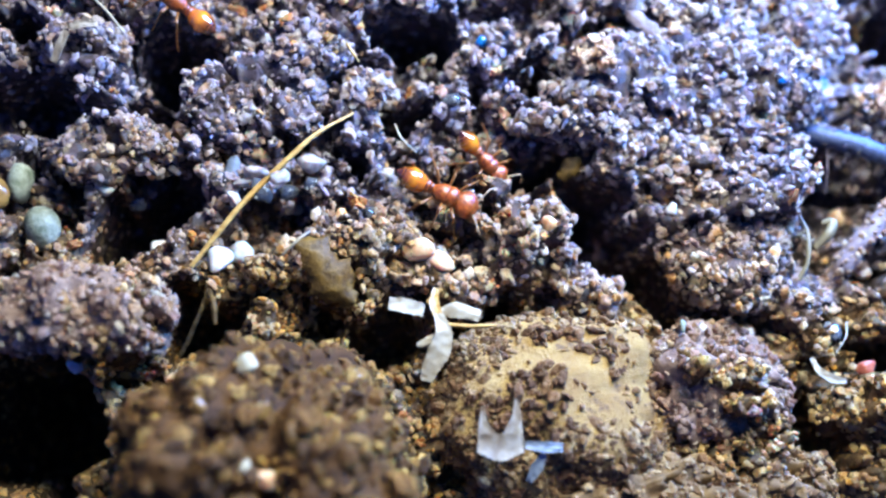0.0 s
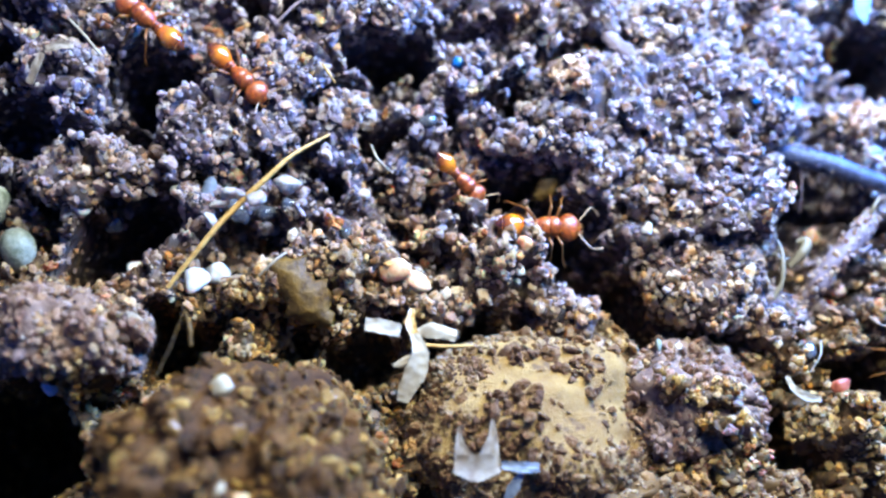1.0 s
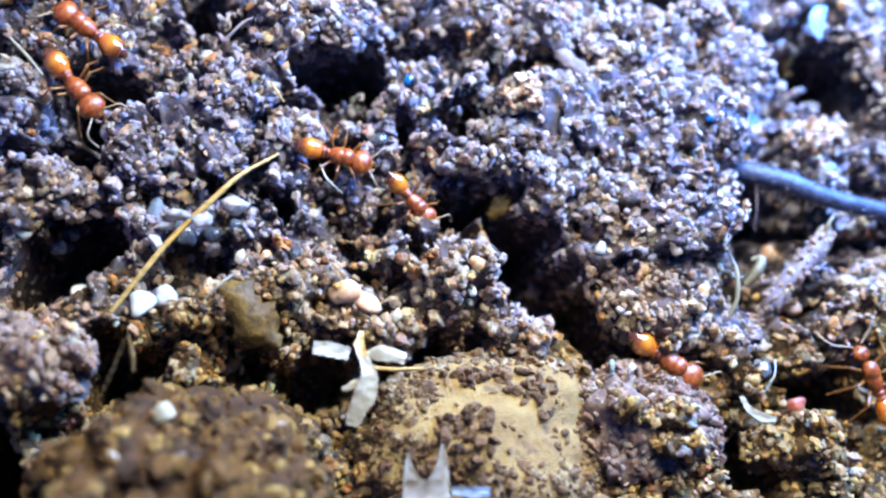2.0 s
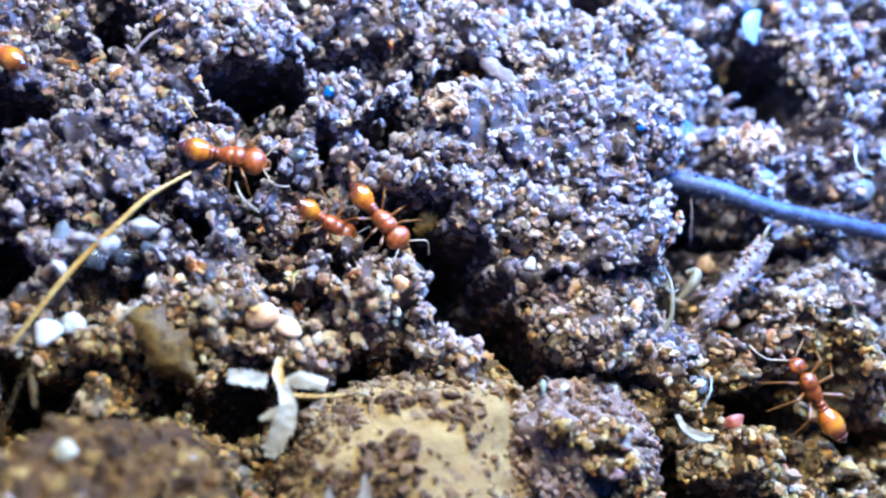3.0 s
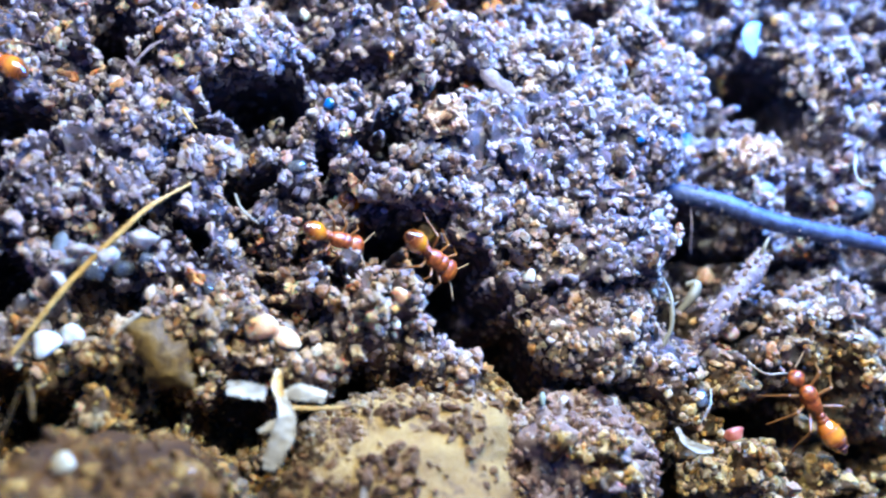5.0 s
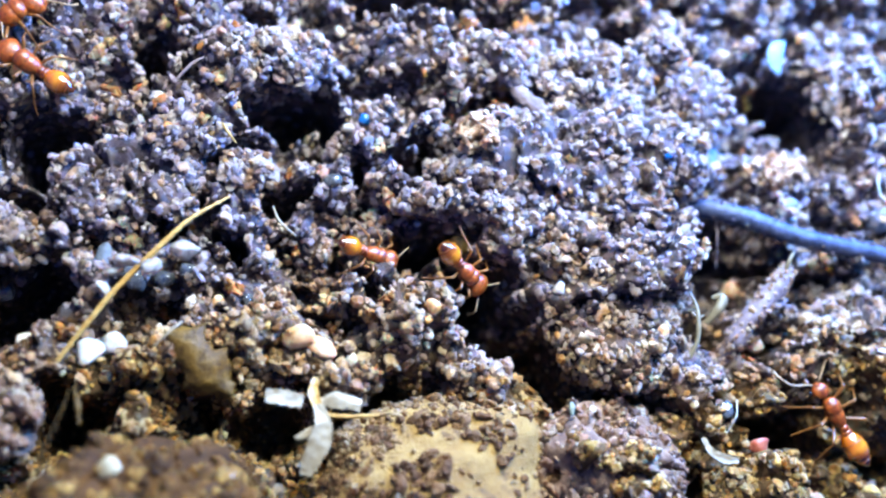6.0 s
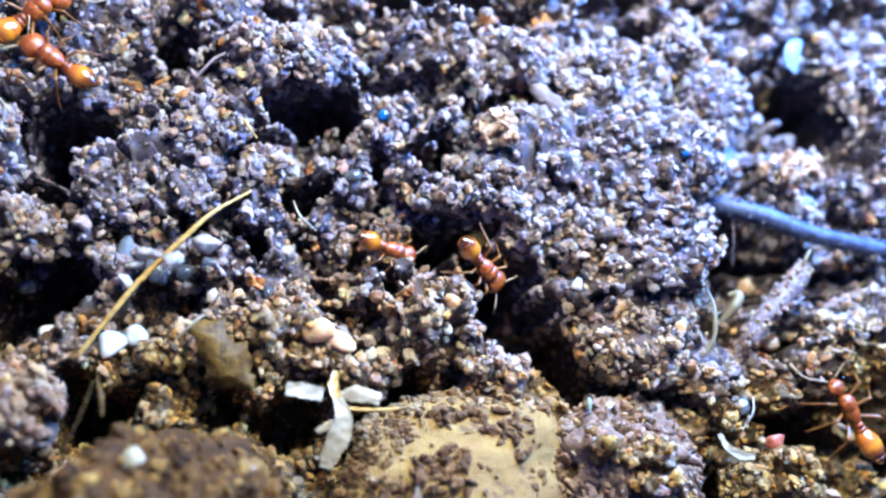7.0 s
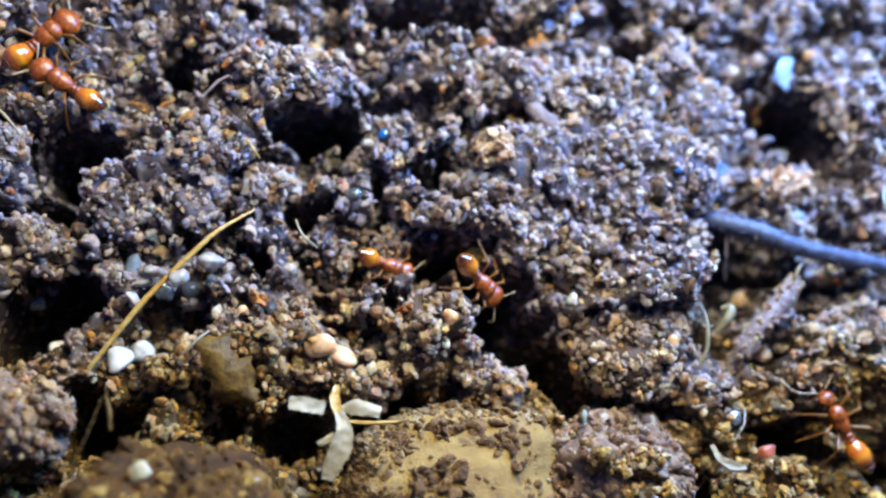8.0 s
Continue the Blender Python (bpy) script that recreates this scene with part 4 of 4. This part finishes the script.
def half_disc(r, thick):
    """A chip with one straight and one round edge, slightly domed."""
    a = np.linspace(0, np.pi, 19)
    rim = np.stack([r * np.cos(a), r * np.sin(a) * 1.15, 0 * a], -1)
    top = np.concatenate([rim, rim * (0.55, 0.55, 1) + (0, 0.18 * r, 0.1 * r), [(0, 0.4 * r, 0.13 * r)]])
    n, m = len(top), len(rim)
    ring = [(i, (i + 1) % m) for i in range(m)]
    f = [(i, j, m + j, m + i) for i, j in ring] + [(m + i, m + j, 2 * m) for i, j in ring]
    return np.concatenate([top, top - (0, 0, thick)]), f + [tuple(q + n for q in reversed(g)) for g in f] + [(j, i, i + n, j + n) for i, j in ring]


def flakes():
    v, f = half_disc(0.68, 0.06)
    thing("flake", mesh_of("flake", v, f, BRIGHT), 18.35, 10.5, rest_z(18.1, 10.5, 0.4) + 1.0, "pale translucent half-round flake standing at the rim of a hole", "flake", 14, -10, 78, "pale flakes in the soil")
    for k, (x, y, ln, wd, rz, dz, label) in enumerate((
            (17.8, 4.3, 0.95, 0.7, 40, 0.25, "small bluish translucent flake beside the root"),
            (21.9, 3.9, 1.3, 0.9, 15, 0.3, "pale translucent flake beside the root"),
            (-7.35, 2.85, 0.95, 0.5, 75, 0.1, "bluish translucent flake lying flat on the soil"),
            (15.25, 6.7, 0.95, 0.75, 60, 0.95, "bright white angular flake on the soil"),
            (-1.9, 6.6, 0.7, 0.3, 60, 0.2, "small pale flake among the crumbs"))):
        v, f = sheet(ln, wd, 0.06, -0.08, -0.12, 100 + k, 0.07, 0.5)
        thing("flake", mesh_of("flake", v, f, BRIGHT if k == 3 else FLAKE), x, y, rest_z(x, y, 0.4) + dz, label, "flake", 14, -10, rz, "pale flakes in the soil")


def fibres():
    def fibre(points, radii, label, mat=FIBRE, sides=7):
        v, f = tube(points, radii, sides, 6)
        tagged(new("fibre", mesh_of("fibre", v, f, mat)), label, "plant fibre", "plant fibres on the soil")
    def strip(points, widths, label, mat=HUSK):
        v, f = ribbon(points, widths, 0.04, 0.12, len(label))
        tagged(new("husk_strip", mesh_of("husk_strip", v, f, mat)), label, "plant fibre", "plant fibres on the soil")
    fibre([(13.1, 1.1, 0.75), (13.22, 0.5, 0.95), (13.2, -0.1, 1.0), (13.12, -0.75, 0.9), (12.84, -1.29, 0.7)], [0.04, 0.06, 0.1, 0.08, 0.11], "yellowish curved plant fibre hanging on a lump")
    fibre([(13.0, 0.3, 0.95), (13.22, 0.1, 1.0), (13.5, 0.2, 0.9)], [0.03, 0.05, 0.03], "short yellowish side fibre on a lump")
    fibre([(14.0, 0.85, 0.6), (14.32, 0.82, 0.75), (14.12, 0.4, 0.75), (13.72, -0.05, 0.5)], [0.1, 0.2, 0.2, 0.13], "bent yellow-green plant fibre in a hollow")
    fibre([(13.85, -2.95, 2.0), (13.72, -3.5, 2.1), (13.4, -4.05, 1.9)], [0.025, 0.03, 0.015], "thin white hair standing on a crumb", QUARTZ)
    strip([(12.7, -4.15, 1.5), (12.85, -4.6, 1.6), (13.3, -4.9, 1.6), (13.95, -4.95, 1.4)], [0.16, 0.24, 0.34, 0.22], "pale curved piece of husk beside a red grain")
    strip([(-13.35, 6.3, 1.0), (-13.1, 6.85, 1.25), (-12.9, 7.3, 1.35)], [0.26, 0.3, 0.22], "pale flat splinter leaning on the crumbs", PAPER)
    strip([(-12.85, 7.4, 1.35), (-12.4, 7.55, 1.4), (-11.9, 7.6, 1.3)], [0.24, 0.3, 0.2], "pale flat splinter lying on the crumbs", PAPER)
    fibre([(-12.1, 8.6, 1.2), (-11.5, 7.9, 1.4), (-11.0, 7.3, 1.2)], [0.05, 0.06, 0.03], "thin pale stalk lying on the crumbs", HUSK)
    fibre([(-1.72, 4.35, 0.8), (-1.5, 3.75, 1.0), (-0.96, 3.3, 0.8)], [0.03, 0.05, 0.02], "thin pale hair on the soil", HUSK)
    fibre([(-3.4, 7.4, 0.7), (-3.2, 7.0, 0.8), (-2.95, 6.7, 0.6)], [0.03, 0.06, 0.03], "thin ochre hair on the soil", STRAW)
    fibre([(-4.9, 8.9, 1.0), (-4.4, 9.4, 1.1), (-4.0, 9.7, 1.0)], [0.05, 0.06, 0.03], "thin brown stalk on the soil", TWIG)
    fibre([(-7.9, -1.9, 3.0), (-8.2, -2.9, 3.3), (-8.6, -4.0, 3.8)], [0.012, 0.014, 0.01], "fine brown hair in front of the clod", LEAF, 6)
    fibre([(-7.9, -1.75, 2.2), (-7.75, -2.3, 2.4), (-7.7, -2.9, 2.4)], [0.03, 0.09, 0.05], "rusty brown shred beside the clod", LEAF)
    fibre([(21.05, 5.4, 1.2), (20.8, 4.9, 1.4), (21.0, 4.4, 1.3), (21.7, 4.3, 1.1)], [0.03, 0.04, 0.04, 0.02], "fine white curled hair on the soil", QUARTZ, 6)
    fibre([(22.3, 5.4, 1.0), (22.1, 4.9, 1.2), (22.6, 4.6, 1.1)], [0.02, 0.04, 0.03], "fine white curled hair on the soil", QUARTZ, 6)
    fibre([(8.3, -2.75, 0.9), (8.15, -2.95, 1.4), (8.1, -3.2, 1.5)], [0.08, 0.12, 0.06], "stubby grey-green sprout at the stone's end", SEED)
    fibre([(-5.6, -0.45, 1.4), (-5.1, 0.0, 1.6), (-4.7, 0.35, 1.4)], [0.04, 0.06, 0.03], "thin pale stalk beside the dead leaf", HUSK)


def grains():
    def grain(x, y, r, mat, label, seed, wide=1.0, rz=0, dz=0.35, rough=0.22, name="sand_grain", category="sand grain"):
        v, f = lumpy(4, 2 * rough, seed, 16) if name == "seed" else rock(3, seed, 12, 0.02, 9, 0.72)
        z = rest_z(x, y, r) + r * dz
        thing(name, mesh_of(name, v * (r * wide, r, r * 0.8), f, mat), x, y, z, label, category, 0, 0, rz, "loose grains on the soil")
    white = "smooth white quartz grain lying on the soil"
    for k, (x, y, r, w, rz) in enumerate(((-11.64, 2.1, 0.27, 1.15, -20), (-7.41, 4.76, 0.15, 1, 0), (-12.15, 6.2, 0.34, 0.9, 60), (0.1, -1.1, 0.2, 0.9, 70), (0.85, -0.95, 0.23, 1.1, 30), (3.45, -0.2, 0.18, 1.0, 0), (3.5, -0.5, 0.13, 1, 0), (8.13, 1.2, 0.2, 1.2, 80), (-9.95, 0.15, 0.26, 1.1, 30), (-12.46, -3.9, 0.28, 1, 0), (-7.54, 10.12, 0.2, 1, 0), (4.9, 10.4, 0.16, 1, 0), (0.9, 11.6, 0.22, 1, 0), (3.4, 3.9, 0.12, 1.2, 0))):
        grain(x, y, r, QUARTZ, white, 200 + k, w, rz)
    grain(-7.85, -0.4, 0.42, QUARTZ, "large white quartz pebble lying beside the straw", 220, 1.15, 20, 0.5, 0.3)
    grain(-7.1, -0.02, 0.46, QUARTZ, "large broken white quartz pebble beside the straw", 221, 0.9, 60, 0.5, 0.5)
    for k, (x, y, r) in enumerate(((-10.79, 2.05, 0.36), (4.85, 1.1, 0.38), (8.12, -2.75, 0.2), (-6.35, 2.1, 0.4), (-5.5, 2.15, 0.34), (-4.5, 2.3, 0.3), (0.35, 5.35, 0.3), (14.0, -3.2, 0.28), (-2.6, 1.2, 0.22))):
        grain(x, y, r, CLEAR, "bluish glassy grain lying among the crumbs", 230 + k, 1.1, 40 * k)
    for k, (x, y, r, w, rz) in enumerate(((-0.95, -0.22, 0.4, 1.3, -20), (-0.3, -0.5, 0.42, 1.3, -25), (3.64, 0.6, 0.32, 1.0, 0), (17.78, 1.5, 0.42, 1.3, -35), (16.2, 1.7, 0.38, 1.1, 40), (-10.5, 3.5, 0.26, 1.5, 20), (16.0, -0.75, 0.32, 1.4, -35), (-3.6, 1.1, 0.24, 1.2, 10), (11.6, -0.5, 0.22, 0.8, 0), (9.4, -0.9, 0.2, 1, 0))):
        grain(x, y, r, TANGRAIN, "tan rounded mineral grain lying on the soil", 250 + k, w, rz)
    for k, (x, y, z, r) in enumerate(((-6.45, 2.45, 1.2, 0.33), (-5.75, 2.2, 1.25, 0.3), (-7.2, 1.55, 0.9, 0.34), (-4.6, 2.85, 1.05, 0.4), (-6.95, 2.1, 0.95, 0.25))):
        v, f = rock(3, 310 + k, 8, 0.03, 20, 0.45)
        thing("sand_grain", mesh_of("sand_grain", v * (r * 1.15, r, r * 0.8), f, FROST), x, y, z, "frosted white quartz grain stuck to the straw", "sand grain", 20 * k, 10, 50 * k, "loose grains on the soil")
    grain(1.62, 7.85, 0.2, BLUE, "bright blue glassy speck in the soil", 270, 1.2, 30)
    grain(12.5, 6.0, 0.2, BLUE, "bright blue glassy speck in the soil", 271, 1.0, 0)
    grain(15.05, -4.5, 0.3, RED, "small red mineral grain on a crumb", 272, 1.4, 10, 0.6)
    for k, (x, y, r) in enumerate(((-3.77, 7.12, 0.14), (-7.75, 10.5, 0.16), (-14.7, -3.0, 0.5), (-15.2, 1.9, 0.5), (12.0, 3.0, 0.2))):
        grain(x, y, r, AMBER, "yellow amber-coloured grain in the soil", 275 + k)
    grain(-13.75, 0.85, 0.76, SEED, "pale grey-green oval seed half buried in the soil", 290, 0.78, 20, 0.1, 0.22, "seed", "seed")
    grain(-14.6, 2.5, 0.55, SEED, "dull olive seed half buried in the soil", 291, 0.7, 0, 0.0, 0.2, "seed", "seed")


straw()
root()
twig()
husk()
torn_husk()
leaves()
flakes()
fibres()
grains()


# ---- ants ----
def ellipsoid(sub, radii, taper=0.0, back=0.0):
    """An egg along x; taper narrows its front, back its rear."""
    v = ICO[sub][0].copy()
    k = 1 - taper * np.clip(v[:, 0], 0, 1) ** 2 - back * np.clip(-v[:, 0], 0, 1) ** 2
    v[:, 1:] *= k[:, None]
    return v * radii, ICO[sub][1]


def ant(size, label, slim=1.0):
    """An ant that faces along x, 3 mm long at size 1; returns it and its moving parts."""
    root_ob = new("ant")
    tagged(root_ob, label, "ant", "ants on the soil")
    s = size

    def put(name, vf, mat, parent, at, text=""):
        wide = {"thorax": slim, "hump": slim, "head": slim * slim, "petiole": slim, "gaster": slim ** 0.5, "band": slim ** 0.5}.get(name)
        grow = (1, 1, 1) if wide is None else (1.05 * (wide if name == "head" else 1), 1.22 * wide, 1.2 * wide)
        return part(name, mesh_of(name, vf[0] * s * np.array(grow), vf[1], mat), parent, text, spot(*(np.array(at[:3]) * s), *at[3:]))

    body = put("thorax", ellipsoid(4, (0.44, 0.25, 0.26), 0.15, 0.3), ANT_RED, root_ob, (0.06, 0, 0.52))
    put("hump", ellipsoid(3, (0.25, 0.25, 0.23)), ANT_RED, body, (0.2, 0, 0.09))
    put("petiole", ellipsoid(3, (0.12, 0.14, 0.18)), ANT_RED, root_ob, (-0.38, 0, 0.52))
    put("petiole", ellipsoid(3, (0.12, 0.17, 0.17)), ANT_RED, root_ob, (-0.51, 0, 0.52))
    gaster = put("gaster", ellipsoid(4, (0.52, 0.285, 0.275), 0.2, 0.6), ANT_AMBER, root_ob, (-0.97, 0, 0.54, 0, 8, 0), "glossy amber gaster with a dark brown tip")
    for x, r in ((0.16, 0.275), (-0.14, 0.268), (-0.34, 0.19)):
        a = np.linspace(0, 2 * np.pi, 25)
        put("band", tube([(x, r * 0.985 * math.cos(q), 0.93 * r * 0.985 * math.sin(q)) for q in a], 0.009, 5, 1), ANT_RED, gaster, (0, 0, 0), "dark band")
    head = put("head", ellipsoid(4, (0.38, 0.34, 0.26), 0.22, 0.12), ANT_RED, root_ob, (0.74, 0, 0.5, 0, 18, 0))
    feelers, legs = [], []
    for side in (1, -1):
        put("eye", ellipsoid(2, (0.06, 0.045, 0.06)), ANT_EYE, head, (0.08, 0.3 * side, 0.08), "small black eye")
        put("mandible", tube([(0.3, 0.14 * side, -0.04), (0.45, 0.13 * side, -0.06), (0.52, 0.02 * side, -0.07)], [0.07, 0.06, 0.02], 7, 4), ANT_LEG, head, (0, 0, 0))
        feelers.append(put("antenna", tube([(0, 0, 0), (0.16, 0.3 * side, 0.14), (0.3, 0.52 * side, 0.2), (0.55, 0.56 * side, 0.05), (0.85, 0.5 * side, -0.16)], [0.022, 0.026, 0.028, 0.025, 0.038], 7, 4), ANT_FEELER, head, (0.22, 0.12 * side, 0.08), "thin elbowed antenna"))
        for k, (x, fwd, out) in enumerate(((0.3, 0.5, 0.75), (0.08, 0.02, 0.85), (-0.14, -0.62, 0.8))):
            legs.append(put("leg", tube([(0, 0, 0), (fwd * 0.45, side * out * 0.5, 0.26), (fwd * 0.6, side * out * 0.62, 0.22), (fwd * 0.95, side * out * 1.0, -0.22), (fwd * 1.25, side * out * 1.2, -0.4)], [0.04, 0.05, 0.038, 0.024, 0.014], 7, 4), ANT_LEG, body, (x - 0.06, 0.1 * side, -0.1), "thin jointed orange leg"))
    return root_ob, legs, feelers


ANTS = []


def place_ant(size, label, rows, wiggle=6.0, slim=1.0):
    """rows: seconds, x, y, heading, lift over the soil, nose-up degrees, roll to the left."""
    made = ant(size, label, slim)
    full = []
    for t, x, y, yaw, lift, nose, roll in rows:
        z = float(np.mean([rest_z(x + 0.6 * size * k * math.cos(radians(yaw)), y + 0.6 * size * k * math.sin(radians(yaw)), 0.4) for k in (-1, 0, 1)]))
        z = min(max(z, 0.0), 0.7) + lift - 0.12
        full.append((t, x, y, z, yaw, nose, roll))
    t, x, y, z, yaw, nose, roll = full[0]
    made[0].matrix_basis = spot(x, y, z, roll, -nose, yaw)
    ANTS.append((made, full, wiggle))


place_ant(0.98, "orange-red ant with an amber gaster pausing at the pit's rim", [
    (0.0, 1.42, 3.25, -42, 0.1, -22, 0), (1.0, 1.45, 3.26, -40, 0.1, -22, 0), (2.1, 1.44, 3.19, -44, 0.1, -22, 0), (2.7, 1.3, 3.1, -34, 0.1, -22, 0), (3.3, 1.22, 3.05, -24, 0.1, -26, 4), (3.8, 1.4, 3.02, -15, 0.1, -28, 4), (4.5, 1.46, 2.98, -15, 0.1, -28, 4), (5.8, 1.46, 2.8, -15, 0.1, -28, 4), (8.0, 1.4, 2.8, -17, 0.1, -28, 4)])
place_ant(1.22, "red ant with a pale-tipped gaster walking over the crumbs", [
    (0.0, -0.04, 1.86, -26, 0.15, 0, 0), (0.3, 2.1, 1.5, -8, 0.15, 0, 0), (0.5, 3.55, 1.45, 6, 0.15, 0, 0), (1.0, 4.43, 1.4, -2, 0.2, 0, 0), (1.25, 5.3, 1.05, -20, 0.3, -5, 0), (1.5, 6.53, 0.41, -34, 0.4, -5, 0), (1.8, 9.36, -1.56, -34, 0.2, 0, 0), (2.1, 10.9, -3.3, -36, 0.2, 0, 0), (2.2, 11.5, -3.6, -30, 0.2, 0, 0), (2.6, 14.0, -5.8, -52, 0.2, 0, 0), (3.0, 15.6, -9.0, -68, 0.2, 0, 0), (3.6, 16.5, -12.5, -80, 0.2, 0, 0), (8.0, 17.0, -14.5, -80, 0.2, 0, 0)], 14.0)
place_ant(1.1, "orange ant with an amber gaster climbing into the pit", [
    (0.0, -12.5, 13.5, -50, 0.2, 0, 0), (0.5, -9.0, 9.9, -50, 0.4, 0, 0), (1.0, -6.3, 6.85, -46, 0.2, 0, 0), (1.2, -3.75, 5.6, -32, 0.2, 0, 0), (1.5, -1.43, 4.87, -23, 0.2, 0, 0), (1.8, -1.1, 4.7, -22, 0.2, 0, 0), (2.1, -0.95, 4.7, -10, 0.2, 0, 0), (2.2, -0.6, 4.66, -6, 0.2, 0, 0), (2.4, 0.5, 4.75, -8, 0.3, 0, 0), (2.7, 2.0, 4.1, -40, 0.5, 0, 0), (3.0, 3.1, 3.0, -50, 0.4, -5, 0), (3.3, 3.98, 2.15, -40, 0.35, -30, 0), (3.8, 4.4, 2.2, -34, 0.35, -36, 0), (4.5, 4.6, 2.22, -31, 0.35, -38, 0), (5.8, 4.62, 2.2, -37, 0.35, -38, 0), (8.0, 4.65, 2.2, -40, 0.35, -38, 0)], 10.0)
place_ant(1.15, "orange ant with a glossy amber gaster beside a dark hole", [
    (0.0, -9.35, 8.7, 141, 0.35, 4, 0), (1.0, -9.6, 8.9, 140, 0.35, 4, 0), (2.1, -9.75, 9.25, 144, 0.35, 4, 0), (8.0, -9.8, 9.4, 147, 0.35, 4, 0)])
place_ant(1.25, "red ant resting against its neighbour beside a dark hole", [
    (0.0, -10.9, 11.4, 34, 0.3, 0, 0), (4.0, -10.6, 11.2, 36, 0.3, 0, 0), (8.0, -10.4, 11.1, 40, 0.3, 0, 0)])
place_ant(1.15, "reddish-brown ant crawling into a gap between crumbs", [
    (0.0, -15.5, 17.0, -55, 0.2, 0, 0), (1.4, -13.6, 13.3, -58, 0.2, 0, 0), (1.7, -11.67, 9.6, -58, 0.4, 0, 0), (1.8, -11.23, 8.67, -50, 0.4, 0, 0), (1.9, -10.48, 7.5, -44, 0.4, 0, 0), (2.0, -9.97, 7.0, -52, 0.4, 0, 0), (2.1, -9.6, 7.2, -44, 0.4, 0, 0), (2.2, -8.55, 6.64, -40, 0.35, 0, 0), (2.7, -4.6, 5.9, -14, 0.2, 0, 0), (3.0, -1.9, 5.3, -12, 0.2, 0, 0), (3.3, 0.5, 4.95, -22, 0.2, 0, 0), (3.5, 1.05, 4.85, -33, 0.2, 0, 0), (3.8, 1.5, 4.8, -50, 0.0, -26, 0), (4.1, 1.75, 4.8, -57, -0.25, -44, 0), (4.5, 2.0, 4.75, -60, -0.9, -58, 0), (5.8, 2.2, 4.1, -60, -2.2, -70, 0), (8.0, 2.2, 4.1, -60, -2.4, -70, 0)], 12.0)
place_ant(1.42, "slender orange-brown ant with a yellow and black gaster on the crumbs", [
    (0.0, 18.1, -3.7, 112, 0.25, 6, 0), (2.1, 18.1, -3.6, 114, 0.25, 6, 0), (3.5, 18.1, -3.5, 121, 0.25, 6, 0), (8.0, 18.05, -3.5, 119, 0.25, 6, 0)], 6.0, 0.74)


# ---- single crumbs that can be told apart ----
def crumbs():
    shapes = []
    for k in range(14):
        v, f = cluster(900 + k, 6)
        shapes.append(mesh_of("crumb", v * (0.36, 0.32, 0.3), f, PIECE, False))
    r = np.random.RandomState(33)
    n = 0
    while n < 280:
        x, y = r.uniform(-15, 23), r.uniform(-7.5, 12)
        if sample(GP, np.array([x]), np.array([y]))[0] > 0.8:
            continue
        ob = new("crumb", shapes[n % 14])
        ob.parent = ground
        k = r.uniform(0.6, 1.45)
        ob.matrix_basis = spot(x, y, rest_z(x, y, 0.3) + 0.02, *r.uniform(0, 360, 3)) @ Matrix.Diagonal((k, k, k, 1))
        n += 1


crumbs()


def motions():
    for (ob, legs, feelers), rows, wiggle in ANTS:
        walk(ob, [(t, spot(x, y, z, roll, -nose, yaw)) for t, x, y, z, yaw, nose, roll in rows])
        times = [k / 10 for k in range(81)]
        xs, ys = np.interp(times, [q[0] for q in rows], [q[1] for q in rows]), np.interp(times, [q[0] for q in rows], [q[2] for q in rows])
        speed = np.hypot(np.gradient(xs, 0.1), np.gradient(ys, 0.1))
        for k, leg in enumerate(legs):
            rest = leg.matrix_basis.copy()
            sign = 1 if k in (0, 2, 4) else -1
            side = 1 if k < 3 else -1
            if speed.max() > 1.5:
                walk(leg, [(t, rest @ pose(0, 0, 0, side * 7 * sign * math.cos(t * 21) * min(1, v / 4), 0, 20 * sign * math.sin(t * 21) * min(1, v / 4))) for t, v in zip(times, speed)])
        for k, feeler in enumerate(feelers):
            rest = feeler.matrix_basis.copy()
            walk(feeler, [(t, rest @ pose(0, 0, 0, 0, wiggle * math.sin(3.1 * t + 2 * k), wiggle * math.sin(4.3 * t + k + wiggle))) for t in [q / 5 for q in range(41)]])


motions()
